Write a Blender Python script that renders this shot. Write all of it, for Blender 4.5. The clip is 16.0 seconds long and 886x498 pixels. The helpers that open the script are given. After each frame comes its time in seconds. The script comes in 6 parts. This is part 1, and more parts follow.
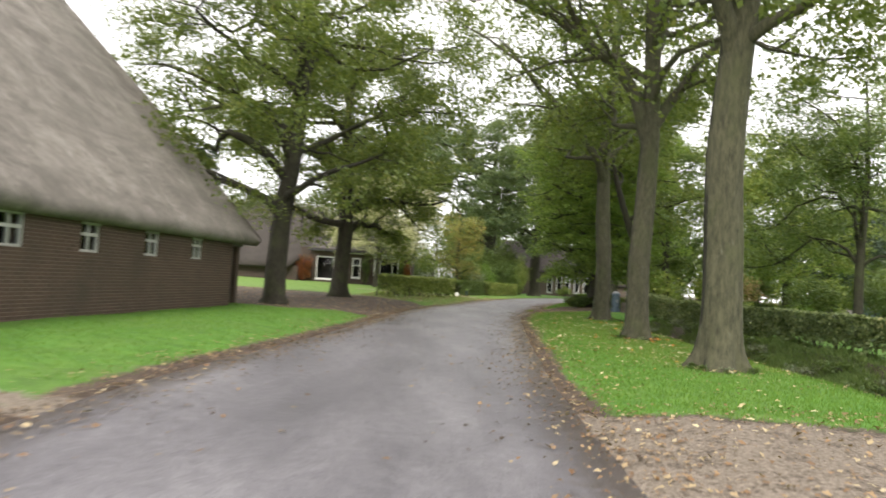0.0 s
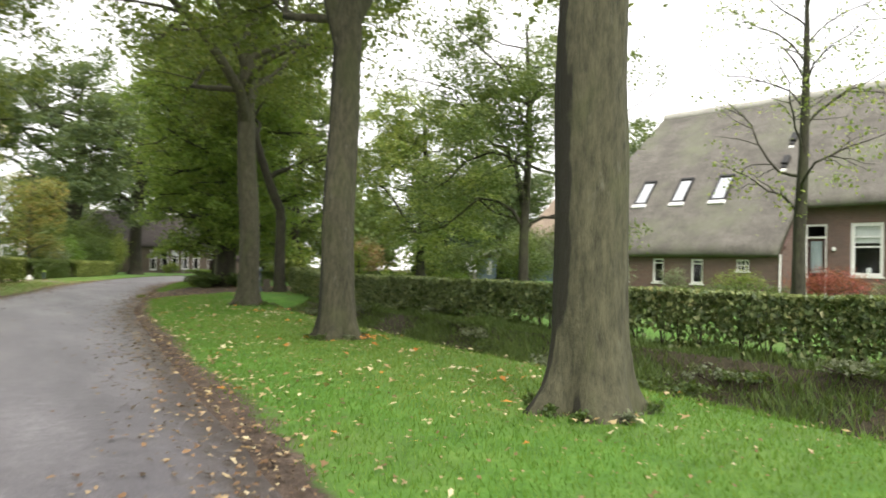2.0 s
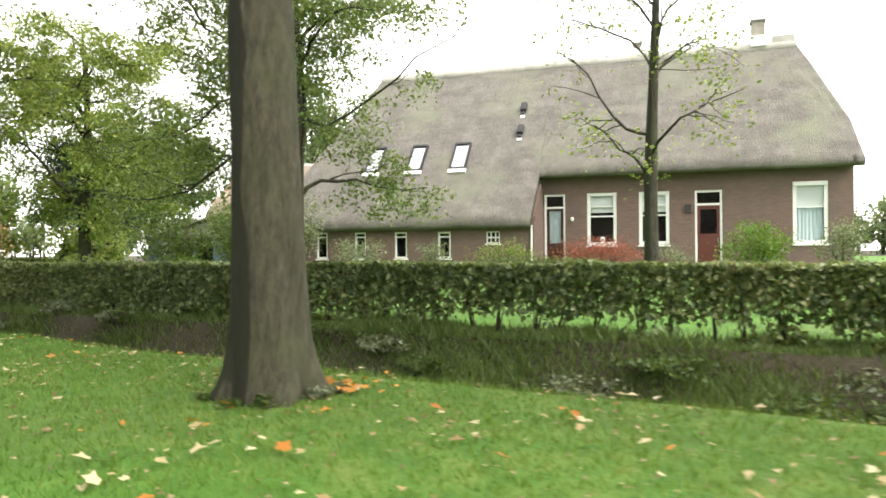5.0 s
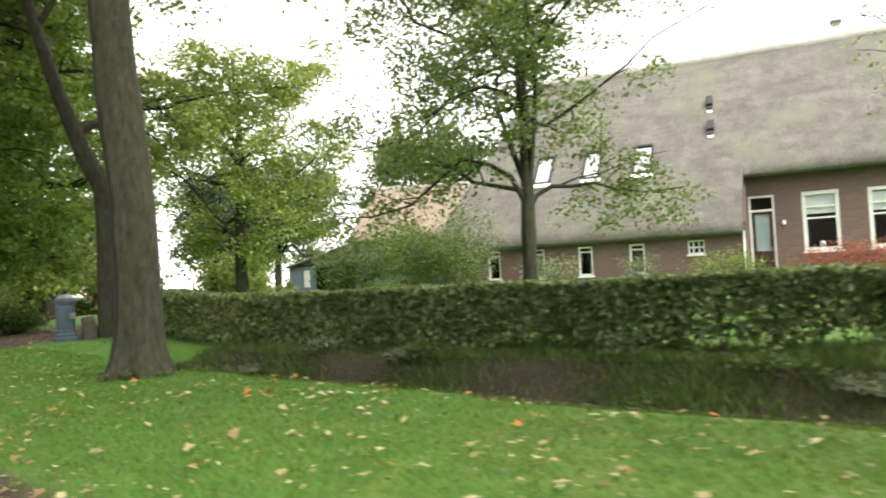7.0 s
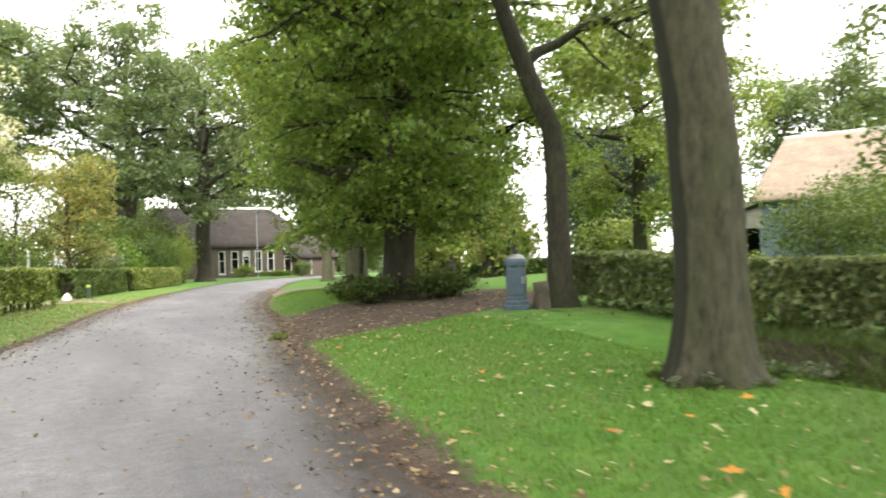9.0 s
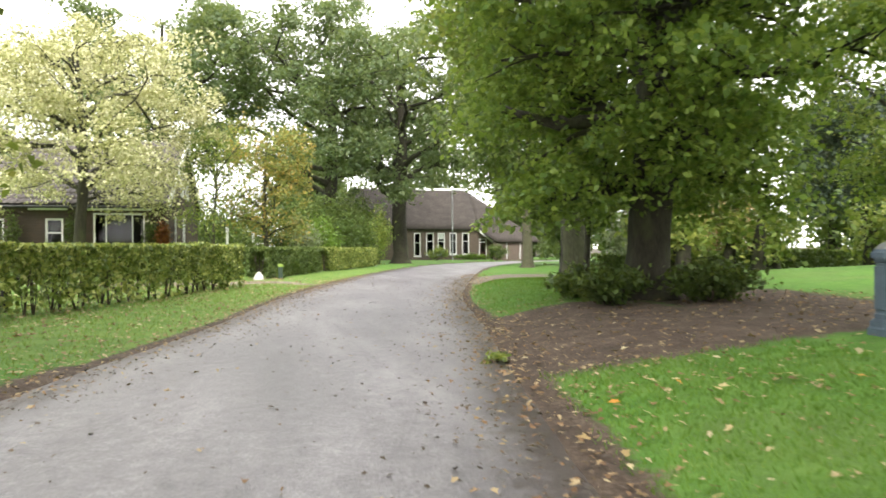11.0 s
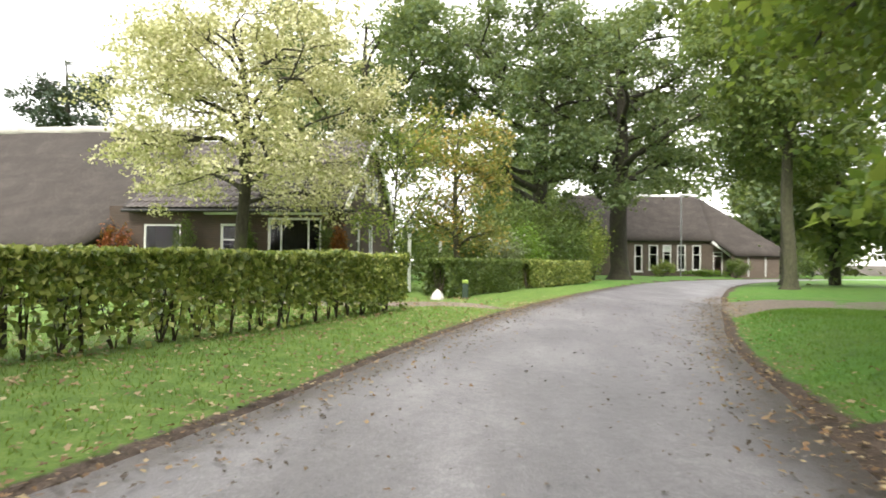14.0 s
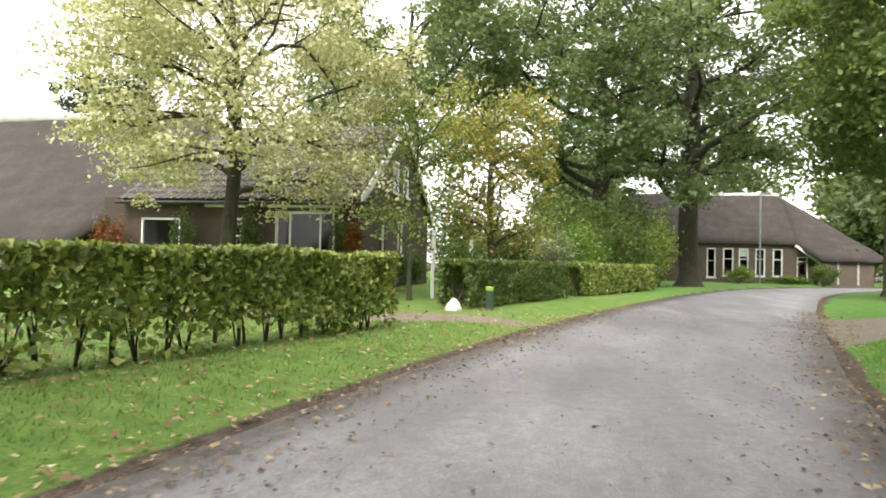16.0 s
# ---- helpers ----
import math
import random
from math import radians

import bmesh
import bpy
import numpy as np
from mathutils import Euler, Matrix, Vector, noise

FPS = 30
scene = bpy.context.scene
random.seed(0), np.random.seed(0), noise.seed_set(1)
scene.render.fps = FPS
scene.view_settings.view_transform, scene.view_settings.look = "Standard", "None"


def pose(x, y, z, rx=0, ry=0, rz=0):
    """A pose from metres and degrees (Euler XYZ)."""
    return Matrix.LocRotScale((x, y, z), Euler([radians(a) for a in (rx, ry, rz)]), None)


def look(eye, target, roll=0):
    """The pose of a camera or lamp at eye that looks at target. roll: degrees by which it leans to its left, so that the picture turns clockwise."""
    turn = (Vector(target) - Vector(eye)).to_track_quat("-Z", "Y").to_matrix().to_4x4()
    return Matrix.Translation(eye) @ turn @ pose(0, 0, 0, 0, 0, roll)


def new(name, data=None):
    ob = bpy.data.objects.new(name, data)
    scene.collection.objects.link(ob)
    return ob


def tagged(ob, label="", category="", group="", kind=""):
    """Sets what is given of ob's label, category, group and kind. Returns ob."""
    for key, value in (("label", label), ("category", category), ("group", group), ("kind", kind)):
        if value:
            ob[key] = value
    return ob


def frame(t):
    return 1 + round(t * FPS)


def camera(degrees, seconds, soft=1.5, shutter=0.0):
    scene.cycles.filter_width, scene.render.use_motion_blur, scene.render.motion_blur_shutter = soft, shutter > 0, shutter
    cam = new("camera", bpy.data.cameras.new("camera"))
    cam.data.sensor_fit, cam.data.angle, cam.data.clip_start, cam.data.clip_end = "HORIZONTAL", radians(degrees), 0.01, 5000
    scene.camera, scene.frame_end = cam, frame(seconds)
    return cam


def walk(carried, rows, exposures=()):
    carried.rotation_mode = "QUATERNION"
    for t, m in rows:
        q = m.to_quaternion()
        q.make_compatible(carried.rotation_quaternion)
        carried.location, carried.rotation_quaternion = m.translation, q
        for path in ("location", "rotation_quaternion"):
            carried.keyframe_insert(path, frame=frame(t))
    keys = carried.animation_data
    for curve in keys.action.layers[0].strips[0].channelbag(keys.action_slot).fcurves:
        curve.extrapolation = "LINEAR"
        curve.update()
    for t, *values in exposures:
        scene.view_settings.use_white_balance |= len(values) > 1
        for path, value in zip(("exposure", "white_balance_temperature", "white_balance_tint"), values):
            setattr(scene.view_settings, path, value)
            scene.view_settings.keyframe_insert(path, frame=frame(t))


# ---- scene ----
cam = camera(63.5, 16.0, 1.7, 0.4)
METRES, EYE, TILT, LEAN, TURN = 36.364, 1.2, 0.0, 0.0, 0.0
ROWS = [
    (0.0, 0.00000, -0.00000, 0.00000, 0.24, 2.44, -3.94),
    (0.5, 0.00230, 0.05210, 0.00040, -6.77, 2.35, -3.40),
    (1.0, 0.00460, 0.09790, 0.00060, -14.43, 2.31, -3.25),
    (1.5, 0.00640, 0.14130, 0.00060, -22.50, 2.10, -2.37),
    (2.0, 0.00680, 0.18140, 0.00030, -30.75, 1.73, -1.53),
    (2.5, 0.00680, 0.21750, 0.00010, -38.50, 1.04, -0.27),
    (3.0, 0.00790, 0.25160, 0.00030, -45.78, 0.37, 0.57),
    (3.2, 0.00859, 0.26440, 0.00027, -48.71, 0.22, 0.73),
    (5.3, 0.01756, 0.38540, -0.00127, -60.37, 0.35, 0.39),
    (5.5, 0.01860, 0.39770, -0.00130, -59.93, 0.40, 0.50),
    (6.0, 0.02120, 0.42970, -0.00130, -59.37, 0.95, 1.50),
    (6.5, 0.02270, 0.46080, -0.00160, -56.99, 1.65, 2.29),
    (7.0, 0.02200, 0.49280, -0.00190, -53.48, 2.34, 2.92),
    (7.5, 0.02170, 0.52420, -0.00190, -48.72, 2.42, 3.45),
    (8.0, 0.02430, 0.55320, -0.00220, -40.51, 2.59, 3.52),
    (8.5, 0.02880, 0.58220, -0.00190, -33.00, 1.75, 2.56),
    (9.0, 0.03420, 0.61110, -0.00170, -26.97, 0.88, 1.87),
    (9.5, 0.04050, 0.64060, -0.00190, -23.06, 0.17, 1.10),
    (10.0, 0.04610, 0.66830, -0.00140, -19.08, -0.28, 1.28),
    (10.2, 0.04801, 0.67930, -0.00141, -17.25, -0.23, 1.29),
    (12.3, 0.06167, 0.79600, -0.00189, -6.91, 0.23, -1.81),
    (12.5, 0.06290, 0.80710, -0.00190, -6.10, 0.36, -1.85),
    (13.0, 0.06640, 0.83430, -0.00190, -2.75, 0.72, -1.44),
    (13.5, 0.07050, 0.86060, -0.00180, 1.55, 0.91, -0.85),
    (14.0, 0.07470, 0.88720, -0.00160, 5.20, 0.99, -0.51),
    (14.5, 0.07970, 0.91370, -0.00140, 7.94, 1.04, -0.18),
    (15.0, 0.08480, 0.94070, -0.00090, 7.28, 0.93, -0.16),
    (15.5, 0.08920, 0.96710, -0.00130, 8.09, 0.94, -0.64),
    (16.0, 0.09340, 0.99290, -0.00120, 10.46, 1.06, -1.21),
]
EXPOSURES = [(0.0, 0.94), (2.0, 1.0), (3.0, 1.22), (5.5, 1.4), (7.0, 1.42), (9.0, 1.74), (10.0, 1.75), (12.5, 1.58), (16.0, 1.42)]
walk(cam, [(t, pose(0, 0, EYE, TILT, LEAN, TURN) @ pose(METRES * x, METRES * y, METRES * z, 90 + pitch, roll, yaw)) for t, x, y, z, yaw, pitch, roll in ROWS], EXPOSURES)

# ---- light ----
world = bpy.data.worlds.new("overcast_sky")
scene.world = world
world.use_nodes = True
wn, wl = world.node_tree.nodes, world.node_tree.links
wn.clear()
SUN_EL, SUN_AZ = 44.0, 192.0
sky = wn.new("ShaderNodeTexSky")
sky.sky_type, sky.sun_disc = "NISHITA", False
sky.sun_elevation, sky.sun_rotation = radians(SUN_EL), radians(SUN_AZ)
sky_scaled = wn.new("ShaderNodeMix")
sky_scaled.data_type, sky_scaled.blend_type = "RGBA", "MULTIPLY"
sky_scaled.inputs["Factor"].default_value = 1.0
sky_scaled.inputs["B"].default_value = (0.1, 0.1, 0.1, 1)
wl.new(sky.outputs[0], sky_scaled.inputs["A"])
cloud_noise = wn.new("ShaderNodeTexNoise")
cloud_noise.inputs["Scale"].default_value = 2.2
cloud_noise.inputs["Detail"].default_value = 5.0
cloud_ramp = wn.new("ShaderNodeValToRGB")
cloud_ramp.color_ramp.elements[0].color = (0.975, 0.948, 0.935, 1)
cloud_ramp.color_ramp.elements[1].color = (1.145, 1.105, 1.065, 1)
wl.new(cloud_noise.outputs[0], cloud_ramp.inputs[0])
sky_mix = wn.new("ShaderNodeMix")
sky_mix.data_type = "RGBA"
sky_mix.inputs["Factor"].default_value = 0.88
wl.new(sky_scaled.outputs["Result"], sky_mix.inputs["A"])
wl.new(cloud_ramp.outputs[0], sky_mix.inputs["B"])
background = wn.new("ShaderNodeBackground")
background.inputs["Strength"].default_value = 1.15
wl.new(sky_mix.outputs["Result"], background.inputs[0])
world_out = wn.new("ShaderNodeOutputWorld")
wl.new(background.outputs[0], world_out.inputs[0])

sun = new("sun", bpy.data.lights.new("sun", "SUN"))
sun.data.energy, sun.data.angle, sun.data.color = 1.5, radians(22), (1.0, 0.94, 0.84)
az = radians(SUN_AZ)
sun_from = Vector((math.sin(az) * math.cos(radians(SUN_EL)), math.cos(az) * math.cos(radians(SUN_EL)), math.sin(radians(SUN_EL))))
sun.matrix_world = look(sun_from * 60, (0, 0, 0))


# ---- materials ----
def shader(name):
    m = bpy.data.materials.new(name)
    m.use_nodes = True
    return m, m.node_tree.nodes, m.node_tree.links, m.node_tree.nodes["Principled BSDF"]


def ramp(n, l, source, stops):
    r = n.new("ShaderNodeValToRGB")
    e = r.color_ramp.elements
    while len(e) < len(stops):
        e.new(0.5)
    for k, (p, c) in zip(e, stops):
        k.position, k.color = p, (*c, 1)
    l.new(source, r.inputs[0])
    return r.outputs[0]


def noise_tex(n, l, vec, scale, detail=4.0, rough=0.6):
    t = n.new("ShaderNodeTexNoise")
    t.inputs["Scale"].default_value, t.inputs["Detail"].default_value, t.inputs["Roughness"].default_value = scale, detail, rough
    l.new(vec, t.inputs["Vector"])
    return t.outputs[0]


def blend(n, l, fac, a, b, kind="MIX"):
    m = n.new("ShaderNodeMix")
    m.data_type, m.blend_type = "RGBA", kind
    for value, socket in ((fac, "Factor"), (a, "A"), (b, "B")):
        if isinstance(value, (int, float)):
            m.inputs[socket].default_value = value
        elif isinstance(value, tuple):
            m.inputs[socket].default_value = (*value, 1)
        else:
            l.new(value, m.inputs[socket])
    return m.outputs["Result"]


def sums(n, l, op, a, b):
    m = n.new("ShaderNodeMath")
    m.operation = op
    for value, socket in ((a, m.inputs[0]), (b, m.inputs[1])):
        if isinstance(value, (int, float)):
            socket.default_value = value
        else:
            l.new(value, socket)
    return m.outputs[0]


def bumped(n, l, b, height, strength, distance=0.02):
    k = n.new("ShaderNodeBump")
    k.inputs["Strength"].default_value, k.inputs["Distance"].default_value = strength, distance
    l.new(height, k.inputs["Height"])
    l.new(k.outputs[0], b.inputs["Normal"])


def place(n):
    return n.new("ShaderNodeNewGeometry").outputs["Position"]


def local(n):
    return n.new("ShaderNodeTexCoord").outputs["Object"]


def stretched(n, l, vec, sx, sy, sz):
    m = n.new("ShaderNodeMapping")
    m.inputs["Scale"].default_value = (sx, sy, sz)
    l.new(vec, m.inputs["Vector"])
    return m.outputs[0]


def plain(name, dark, light, rough=0.7, big=1.5, fine=40, bump=0.2, metal=0.0, stretch=None):
    m, n, l, b = shader(name)
    v = local(n)
    if stretch:
        v = stretched(n, l, v, *stretch)
    a = noise_tex(n, l, v, big)
    f = noise_tex(n, l, v, fine)
    mixed = sums(n, l, "ADD", sums(n, l, "MULTIPLY", a, 0.6), sums(n, l, "MULTIPLY", f, 0.4))
    l.new(ramp(n, l, mixed, [(0.32, dark), (0.66, light)]), b.inputs["Base Color"])
    b.inputs["Roughness"].default_value, b.inputs["Metallic"].default_value = rough, metal
    if bump:
        bumped(n, l, b, f, bump)
    return m


def leafy(name, stops, shine=0.5, through_light=0.35):
    """Leaves: each takes its own tone, larger patches of the crown shift together, and light passes through."""
    m, n, l, b = shader(name)
    island = n.new("ShaderNodeNewGeometry").outputs["Random Per Island"]
    patch = noise_tex(n, l, place(n), 0.55, 3.0)
    tone = sums(n, l, "ADD", sums(n, l, "MULTIPLY", island, 0.6), sums(n, l, "MULTIPLY", patch, 0.45))
    c = ramp(n, l, tone, stops)
    l.new(c, b.inputs["Base Color"])
    b.inputs["Roughness"].default_value = shine
    t = n.new("ShaderNodeBsdfTranslucent")
    l.new(blend(n, l, 0.5, c, (0.30, 0.36, 0.04)), t.inputs[0])
    mix = n.new("ShaderNodeMixShader")
    mix.inputs[0].default_value = through_light
    l.new(b.outputs[0], mix.inputs[1])
    l.new(t.outputs[0], mix.inputs[2])
    l.new(mix.outputs[0], n["Material Output"].inputs[0])
    return m


OAK = leafy("oak_leaves", [(0.15, (0.04, 0.072, 0.016)), (0.5, (0.105, 0.155, 0.036)), (0.8, (0.2, 0.245, 0.06)), (0.97, (0.36, 0.27, 0.07))], 0.5, 0.42)
# Paler and bluer than OAK: the haze of distance put into the colour
OAK_FAR = leafy("hazed_oak_leaves", [(0.15, (0.05, 0.085, 0.04)), (0.55, (0.105, 0.16, 0.07)), (0.95, (0.21, 0.25, 0.118))], 0.5, 0.4)
LIME = leafy("lime_leaves", [(0.15, (0.042, 0.095, 0.018)), (0.5, (0.135, 0.25, 0.045)), (0.9, (0.36, 0.46, 0.1))], 0.5, 0.5)
MIDGREEN = leafy("garden_tree_leaves", [(0.15, (0.05, 0.09, 0.026)), (0.5, (0.105, 0.165, 0.046)), (0.9, (0.21, 0.26, 0.075))])
YELLOWGREEN = leafy("turning_leaves", [(0.15, (0.08, 0.14, 0.03)), (0.5, (0.17, 0.25, 0.05)), (0.9, (0.40, 0.42, 0.10))])
SILVER = leafy("pale_variegated_leaves", [(0.15, (0.24, 0.26, 0.1)), (0.45, (0.5, 0.49, 0.25)), (0.85, (0.8, 0.76, 0.54))], 0.6, 0.3)
GOLD = leafy("golden_leaves", [(0.15, (0.10, 0.16, 0.04)), (0.5, (0.23, 0.26, 0.07)), (0.88, (0.5, 0.31, 0.08))])
CONIFER = leafy("dark_conifer_needles", [(0.15, (0.012, 0.026, 0.014)), (0.9, (0.04, 0.07, 0.04))], 0.6, 0.1)
SHRUB = leafy("shrub_leaves", [(0.15, (0.025, 0.055, 0.015)), (0.5, (0.07, 0.12, 0.03)), (0.9, (0.14, 0.2, 0.05))])
MOSSY = leafy("dark_moss", [(0.15, (0.018, 0.03, 0.01)), (0.9, (0.06, 0.085, 0.025))], 0.8, 0.1)
GREYSHRUB = leafy("grey_shrub_leaves", [(0.15, (0.10, 0.13, 0.08)), (0.9, (0.28, 0.31, 0.2))])
BRIGHT = leafy("bright_shrub_leaves", [(0.15, (0.05, 0.12, 0.012)), (0.9, (0.16, 0.28, 0.03))])
HORNBEAM = leafy("hornbeam_leaves", [(0.15, (0.03, 0.055, 0.02)), (0.48, (0.115, 0.17, 0.062)), (0.8, (0.34, 0.385, 0.165)), (0.98, (0.52, 0.38, 0.18))], 0.4, 0.28)
BEECH_LIGHT = leafy("sunny_hedge_leaves", [(0.12, (0.045, 0.08, 0.018)), (0.42, (0.16, 0.225, 0.048)), (0.75, (0.43, 0.47, 0.13)), (0.98, (0.62, 0.57, 0.23))], 0.42, 0.26)
RED = leafy("red_flowers", [(0.1, (0.2, 0.02, 0.03)), (0.9, (0.5, 0.10, 0.10))])
RUSTY = leafy("rust_coloured_leaves", [(0.15, (0.12, 0.10, 0.04)), (0.5, (0.28, 0.17, 0.08)), (0.9, (0.42, 0.26, 0.13))])
CREEPER = leafy("red_creeper_leaves", [(0.1, (0.10, 0.03, 0.015)), (0.9, (0.36, 0.09, 0.03))])
BROWNLEAF = leafy("fallen_leaves", [(0.15, (0.11, 0.055, 0.028)), (0.5, (0.26, 0.15, 0.075)), (0.8, (0.46, 0.36, 0.21)), (0.95, (0.62, 0.56, 0.40))], 0.7, 0.15)
PALELEAF = leafy("fallen_pale_leaves", [(0.15, (0.26, 0.15, 0.06)), (0.45, (0.48, 0.36, 0.17)), (0.8, (0.66, 0.58, 0.36)), (0.95, (0.75, 0.71, 0.52))], 0.7, 0.15)
DARKLEAF = leafy("wet_dark_leaves", [(0.15, (0.025, 0.016, 0.010)), (0.6, (0.07, 0.045, 0.025)), (0.95, (0.18, 0.12, 0.06))], 0.6, 0.05)
ORANGELEAF = leafy("fallen_orange_leaves", [(0.15, (0.42, 0.12, 0.015)), (0.9, (0.75, 0.35, 0.06))], 0.7, 0.2)
BLADES = leafy("grass_blades", [(0.1, (0.054, 0.15, 0.013)), (0.5, (0.095, 0.235, 0.022)), (0.85, (0.18, 0.31, 0.05)), (0.98, (0.36, 0.34, 0.12))], 0.6, 0.35)
DRYBLADES = leafy("dry_grass_blades", [(0.1, (0.07, 0.155, 0.016)), (0.5, (0.135, 0.245, 0.03)), (0.85, (0.24, 0.31, 0.065)), (0.98, (0.42, 0.37, 0.15))], 0.6, 0.35)
ROUGHGRASS = leafy("rough_ditch_grass", [(0.1, (0.04, 0.07, 0.018)), (0.5, (0.085, 0.15, 0.036)), (0.95, (0.2, 0.26, 0.08))], 0.6, 0.35)


def bark(name, dark, light, moss_or_shade, lichen=(0.2, 0.205, 0.16)):
    m, n, l, b = shader(name)
    v = place(n)
    ridges = noise_tex(n, l, stretched(n, l, v, 17, 17, 5.0), 1.0, 6.0, 0.72)
    patches = noise_tex(n, l, v, 1.7, 4.0)
    c = ramp(n, l, ridges, [(0.3, dark), (0.62, light)])
    # Darker north-west side: damp bark plus that side's shade put into the colour
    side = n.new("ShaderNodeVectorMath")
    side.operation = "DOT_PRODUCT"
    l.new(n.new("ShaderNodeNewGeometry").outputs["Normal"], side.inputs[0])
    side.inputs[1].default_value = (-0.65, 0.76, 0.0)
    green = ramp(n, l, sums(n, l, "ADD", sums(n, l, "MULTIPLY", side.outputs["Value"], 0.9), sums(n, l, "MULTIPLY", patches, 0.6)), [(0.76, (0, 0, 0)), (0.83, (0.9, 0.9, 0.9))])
    spots = noise_tex(n, l, stretched(n, l, v, 1, 1, 0.45), 9.0, 4.0, 0.6)
    c = blend(n, l, ramp(n, l, spots, [(0.62, (0, 0, 0)), (0.74, (0.4, 0.4, 0.4))]), c, lichen)
    algae = noise_tex(n, l, stretched(n, l, v, 1, 1, 0.5), 2.6, 4.0)
    c = blend(n, l, ramp(n, l, algae, [(0.5, (0, 0, 0)), (0.66, (0.5, 0.5, 0.5))]), c, (0.075, 0.085, 0.035))
    l.new(blend(n, l, green, c, moss_or_shade), b.inputs["Base Color"])
    b.inputs["Roughness"].default_value = 0.95
    bumped(n, l, b, ridges, 0.9, 0.03)
    return m


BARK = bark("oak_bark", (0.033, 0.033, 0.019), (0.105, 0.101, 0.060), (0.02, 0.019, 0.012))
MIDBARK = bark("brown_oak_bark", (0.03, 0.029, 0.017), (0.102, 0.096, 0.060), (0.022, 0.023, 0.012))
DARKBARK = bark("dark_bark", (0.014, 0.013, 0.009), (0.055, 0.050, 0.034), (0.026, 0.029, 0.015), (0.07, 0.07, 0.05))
TWIG = plain("hedge_stems", (0.03, 0.022, 0.015), (0.09, 0.07, 0.05), 0.9, 3, 50)


def brick(name, a, b_, mortar, dirt):
    m, n, l, b = shader(name)
    s = n.new("ShaderNodeSeparateXYZ")
    l.new(local(n), s.inputs[0])
    c = n.new("ShaderNodeCombineXYZ")
    l.new(sums(n, l, "ADD", s.outputs[0], s.outputs[1]), c.inputs[0])
    l.new(s.outputs[2], c.inputs[1])
    t = n.new("ShaderNodeTexBrick")
    t.inputs["Scale"].default_value = 1.0
    t.inputs["Brick Width"].default_value, t.inputs["Row Height"].default_value = 0.22, 0.0625
    t.inputs["Mortar Size"].default_value, t.inputs["Mortar Smooth"].default_value = 0.006, 0.3
    t.inputs["Color1"].default_value, t.inputs["Color2"].default_value, t.inputs["Mortar"].default_value = (*a, 1), (*b_, 1), (*mortar, 1)
    l.new(c.outputs[0], t.inputs["Vector"])
    stain = noise_tex(n, l, stretched(n, l, local(n), 1, 1, 0.6), 0.9, 5.0)
    col = blend(n, l, ramp(n, l, stain, [(0.42, (0, 0, 0)), (0.75, (0.75, 0.75, 0.75))]), t.outputs[0], dirt)
    l.new(col, b.inputs["Base Color"])
    b.inputs["Roughness"].default_value = 0.9
    h = sums(n, l, "ADD", sums(n, l, "MULTIPLY", t.outputs[1], -1.0), sums(n, l, "MULTIPLY", noise_tex(n, l, local(n), 45), 0.4))
    bumped(n, l, b, h, 0.8, 0.012)
    return m


BRICK_RH = brick("brown_red_brick", (0.175, 0.105, 0.085), (0.13, 0.082, 0.07), (0.20, 0.175, 0.155), (0.12, 0.094, 0.084))
BRICK_BARN = brick("dark_barn_brick", (0.105, 0.062, 0.045), (0.075, 0.047, 0.036), (0.19, 0.15, 0.12), (0.06, 0.048, 0.036))
BRICK_LH = brick("dark_brown_brick", (0.085, 0.055, 0.04), (0.062, 0.042, 0.033), (0.11, 0.094, 0.08), (0.055, 0.046, 0.038))
BRICK_FH = brick("grey_brown_brick", (0.155, 0.115, 0.09), (0.12, 0.09, 0.072), (0.18, 0.16, 0.135), (0.11, 0.09, 0.072))


def thatch(name, dark, light, moss_or_shade, amount):
    m, n, l, b = shader(name)
    v = local(n)
    straw = noise_tex(n, l, stretched(n, l, v, 14, 3.2, 3.2), 2.2, 6.0, 0.7)
    rows = noise_tex(n, l, stretched(n, l, v, 0.7, 1.6, 1.6), 1.2, 5.0, 0.6)
    tone = sums(n, l, "ADD", sums(n, l, "MULTIPLY", straw, 0.6), sums(n, l, "MULTIPLY", rows, 0.4))
    c = ramp(n, l, tone, [(0.37, dark), (0.61, light)])
    worn = noise_tex(n, l, stretched(n, l, v, 1.0, 0.5, 0.5), 1.6, 6.0, 0.7)
    c = blend(n, l, ramp(n, l, worn, [(0.42, (0.45, 0.45, 0.45)), (0.6, (0, 0, 0))]), c, dark)
    patch = noise_tex(n, l, v, 0.45, 5.0, 0.65)
    g = ramp(n, l, patch, [(0.5, (0, 0, 0)), (0.72, (amount, amount, amount))])
    l.new(blend(n, l, g, c, moss_or_shade), b.inputs["Base Color"])
    b.inputs["Roughness"].default_value = 1.0
    bumped(n, l, b, straw, 0.9, 0.05)
    return m


THATCH = thatch("weathered_thatch", (0.105, 0.097, 0.085), (0.235, 0.22, 0.194), (0.2, 0.215, 0.145), 0.8)
THATCH_BARN = thatch("grey_thatch", (0.13, 0.115, 0.10), (0.37, 0.335, 0.30), (0.21, 0.20, 0.17), 0.35)
THATCH_DARK = thatch("dark_thatch", (0.034, 0.029, 0.025), (0.076, 0.064, 0.056), (0.057, 0.052, 0.045), 0.3)
THATCH_SHED = thatch("golden_thatch", (0.20, 0.155, 0.115), (0.37, 0.295, 0.225), (0.22, 0.20, 0.14), 0.4)
RIDGE = plain("ridge_capping", (0.28, 0.27, 0.24), (0.46, 0.45, 0.40), 0.85, 2, 25)
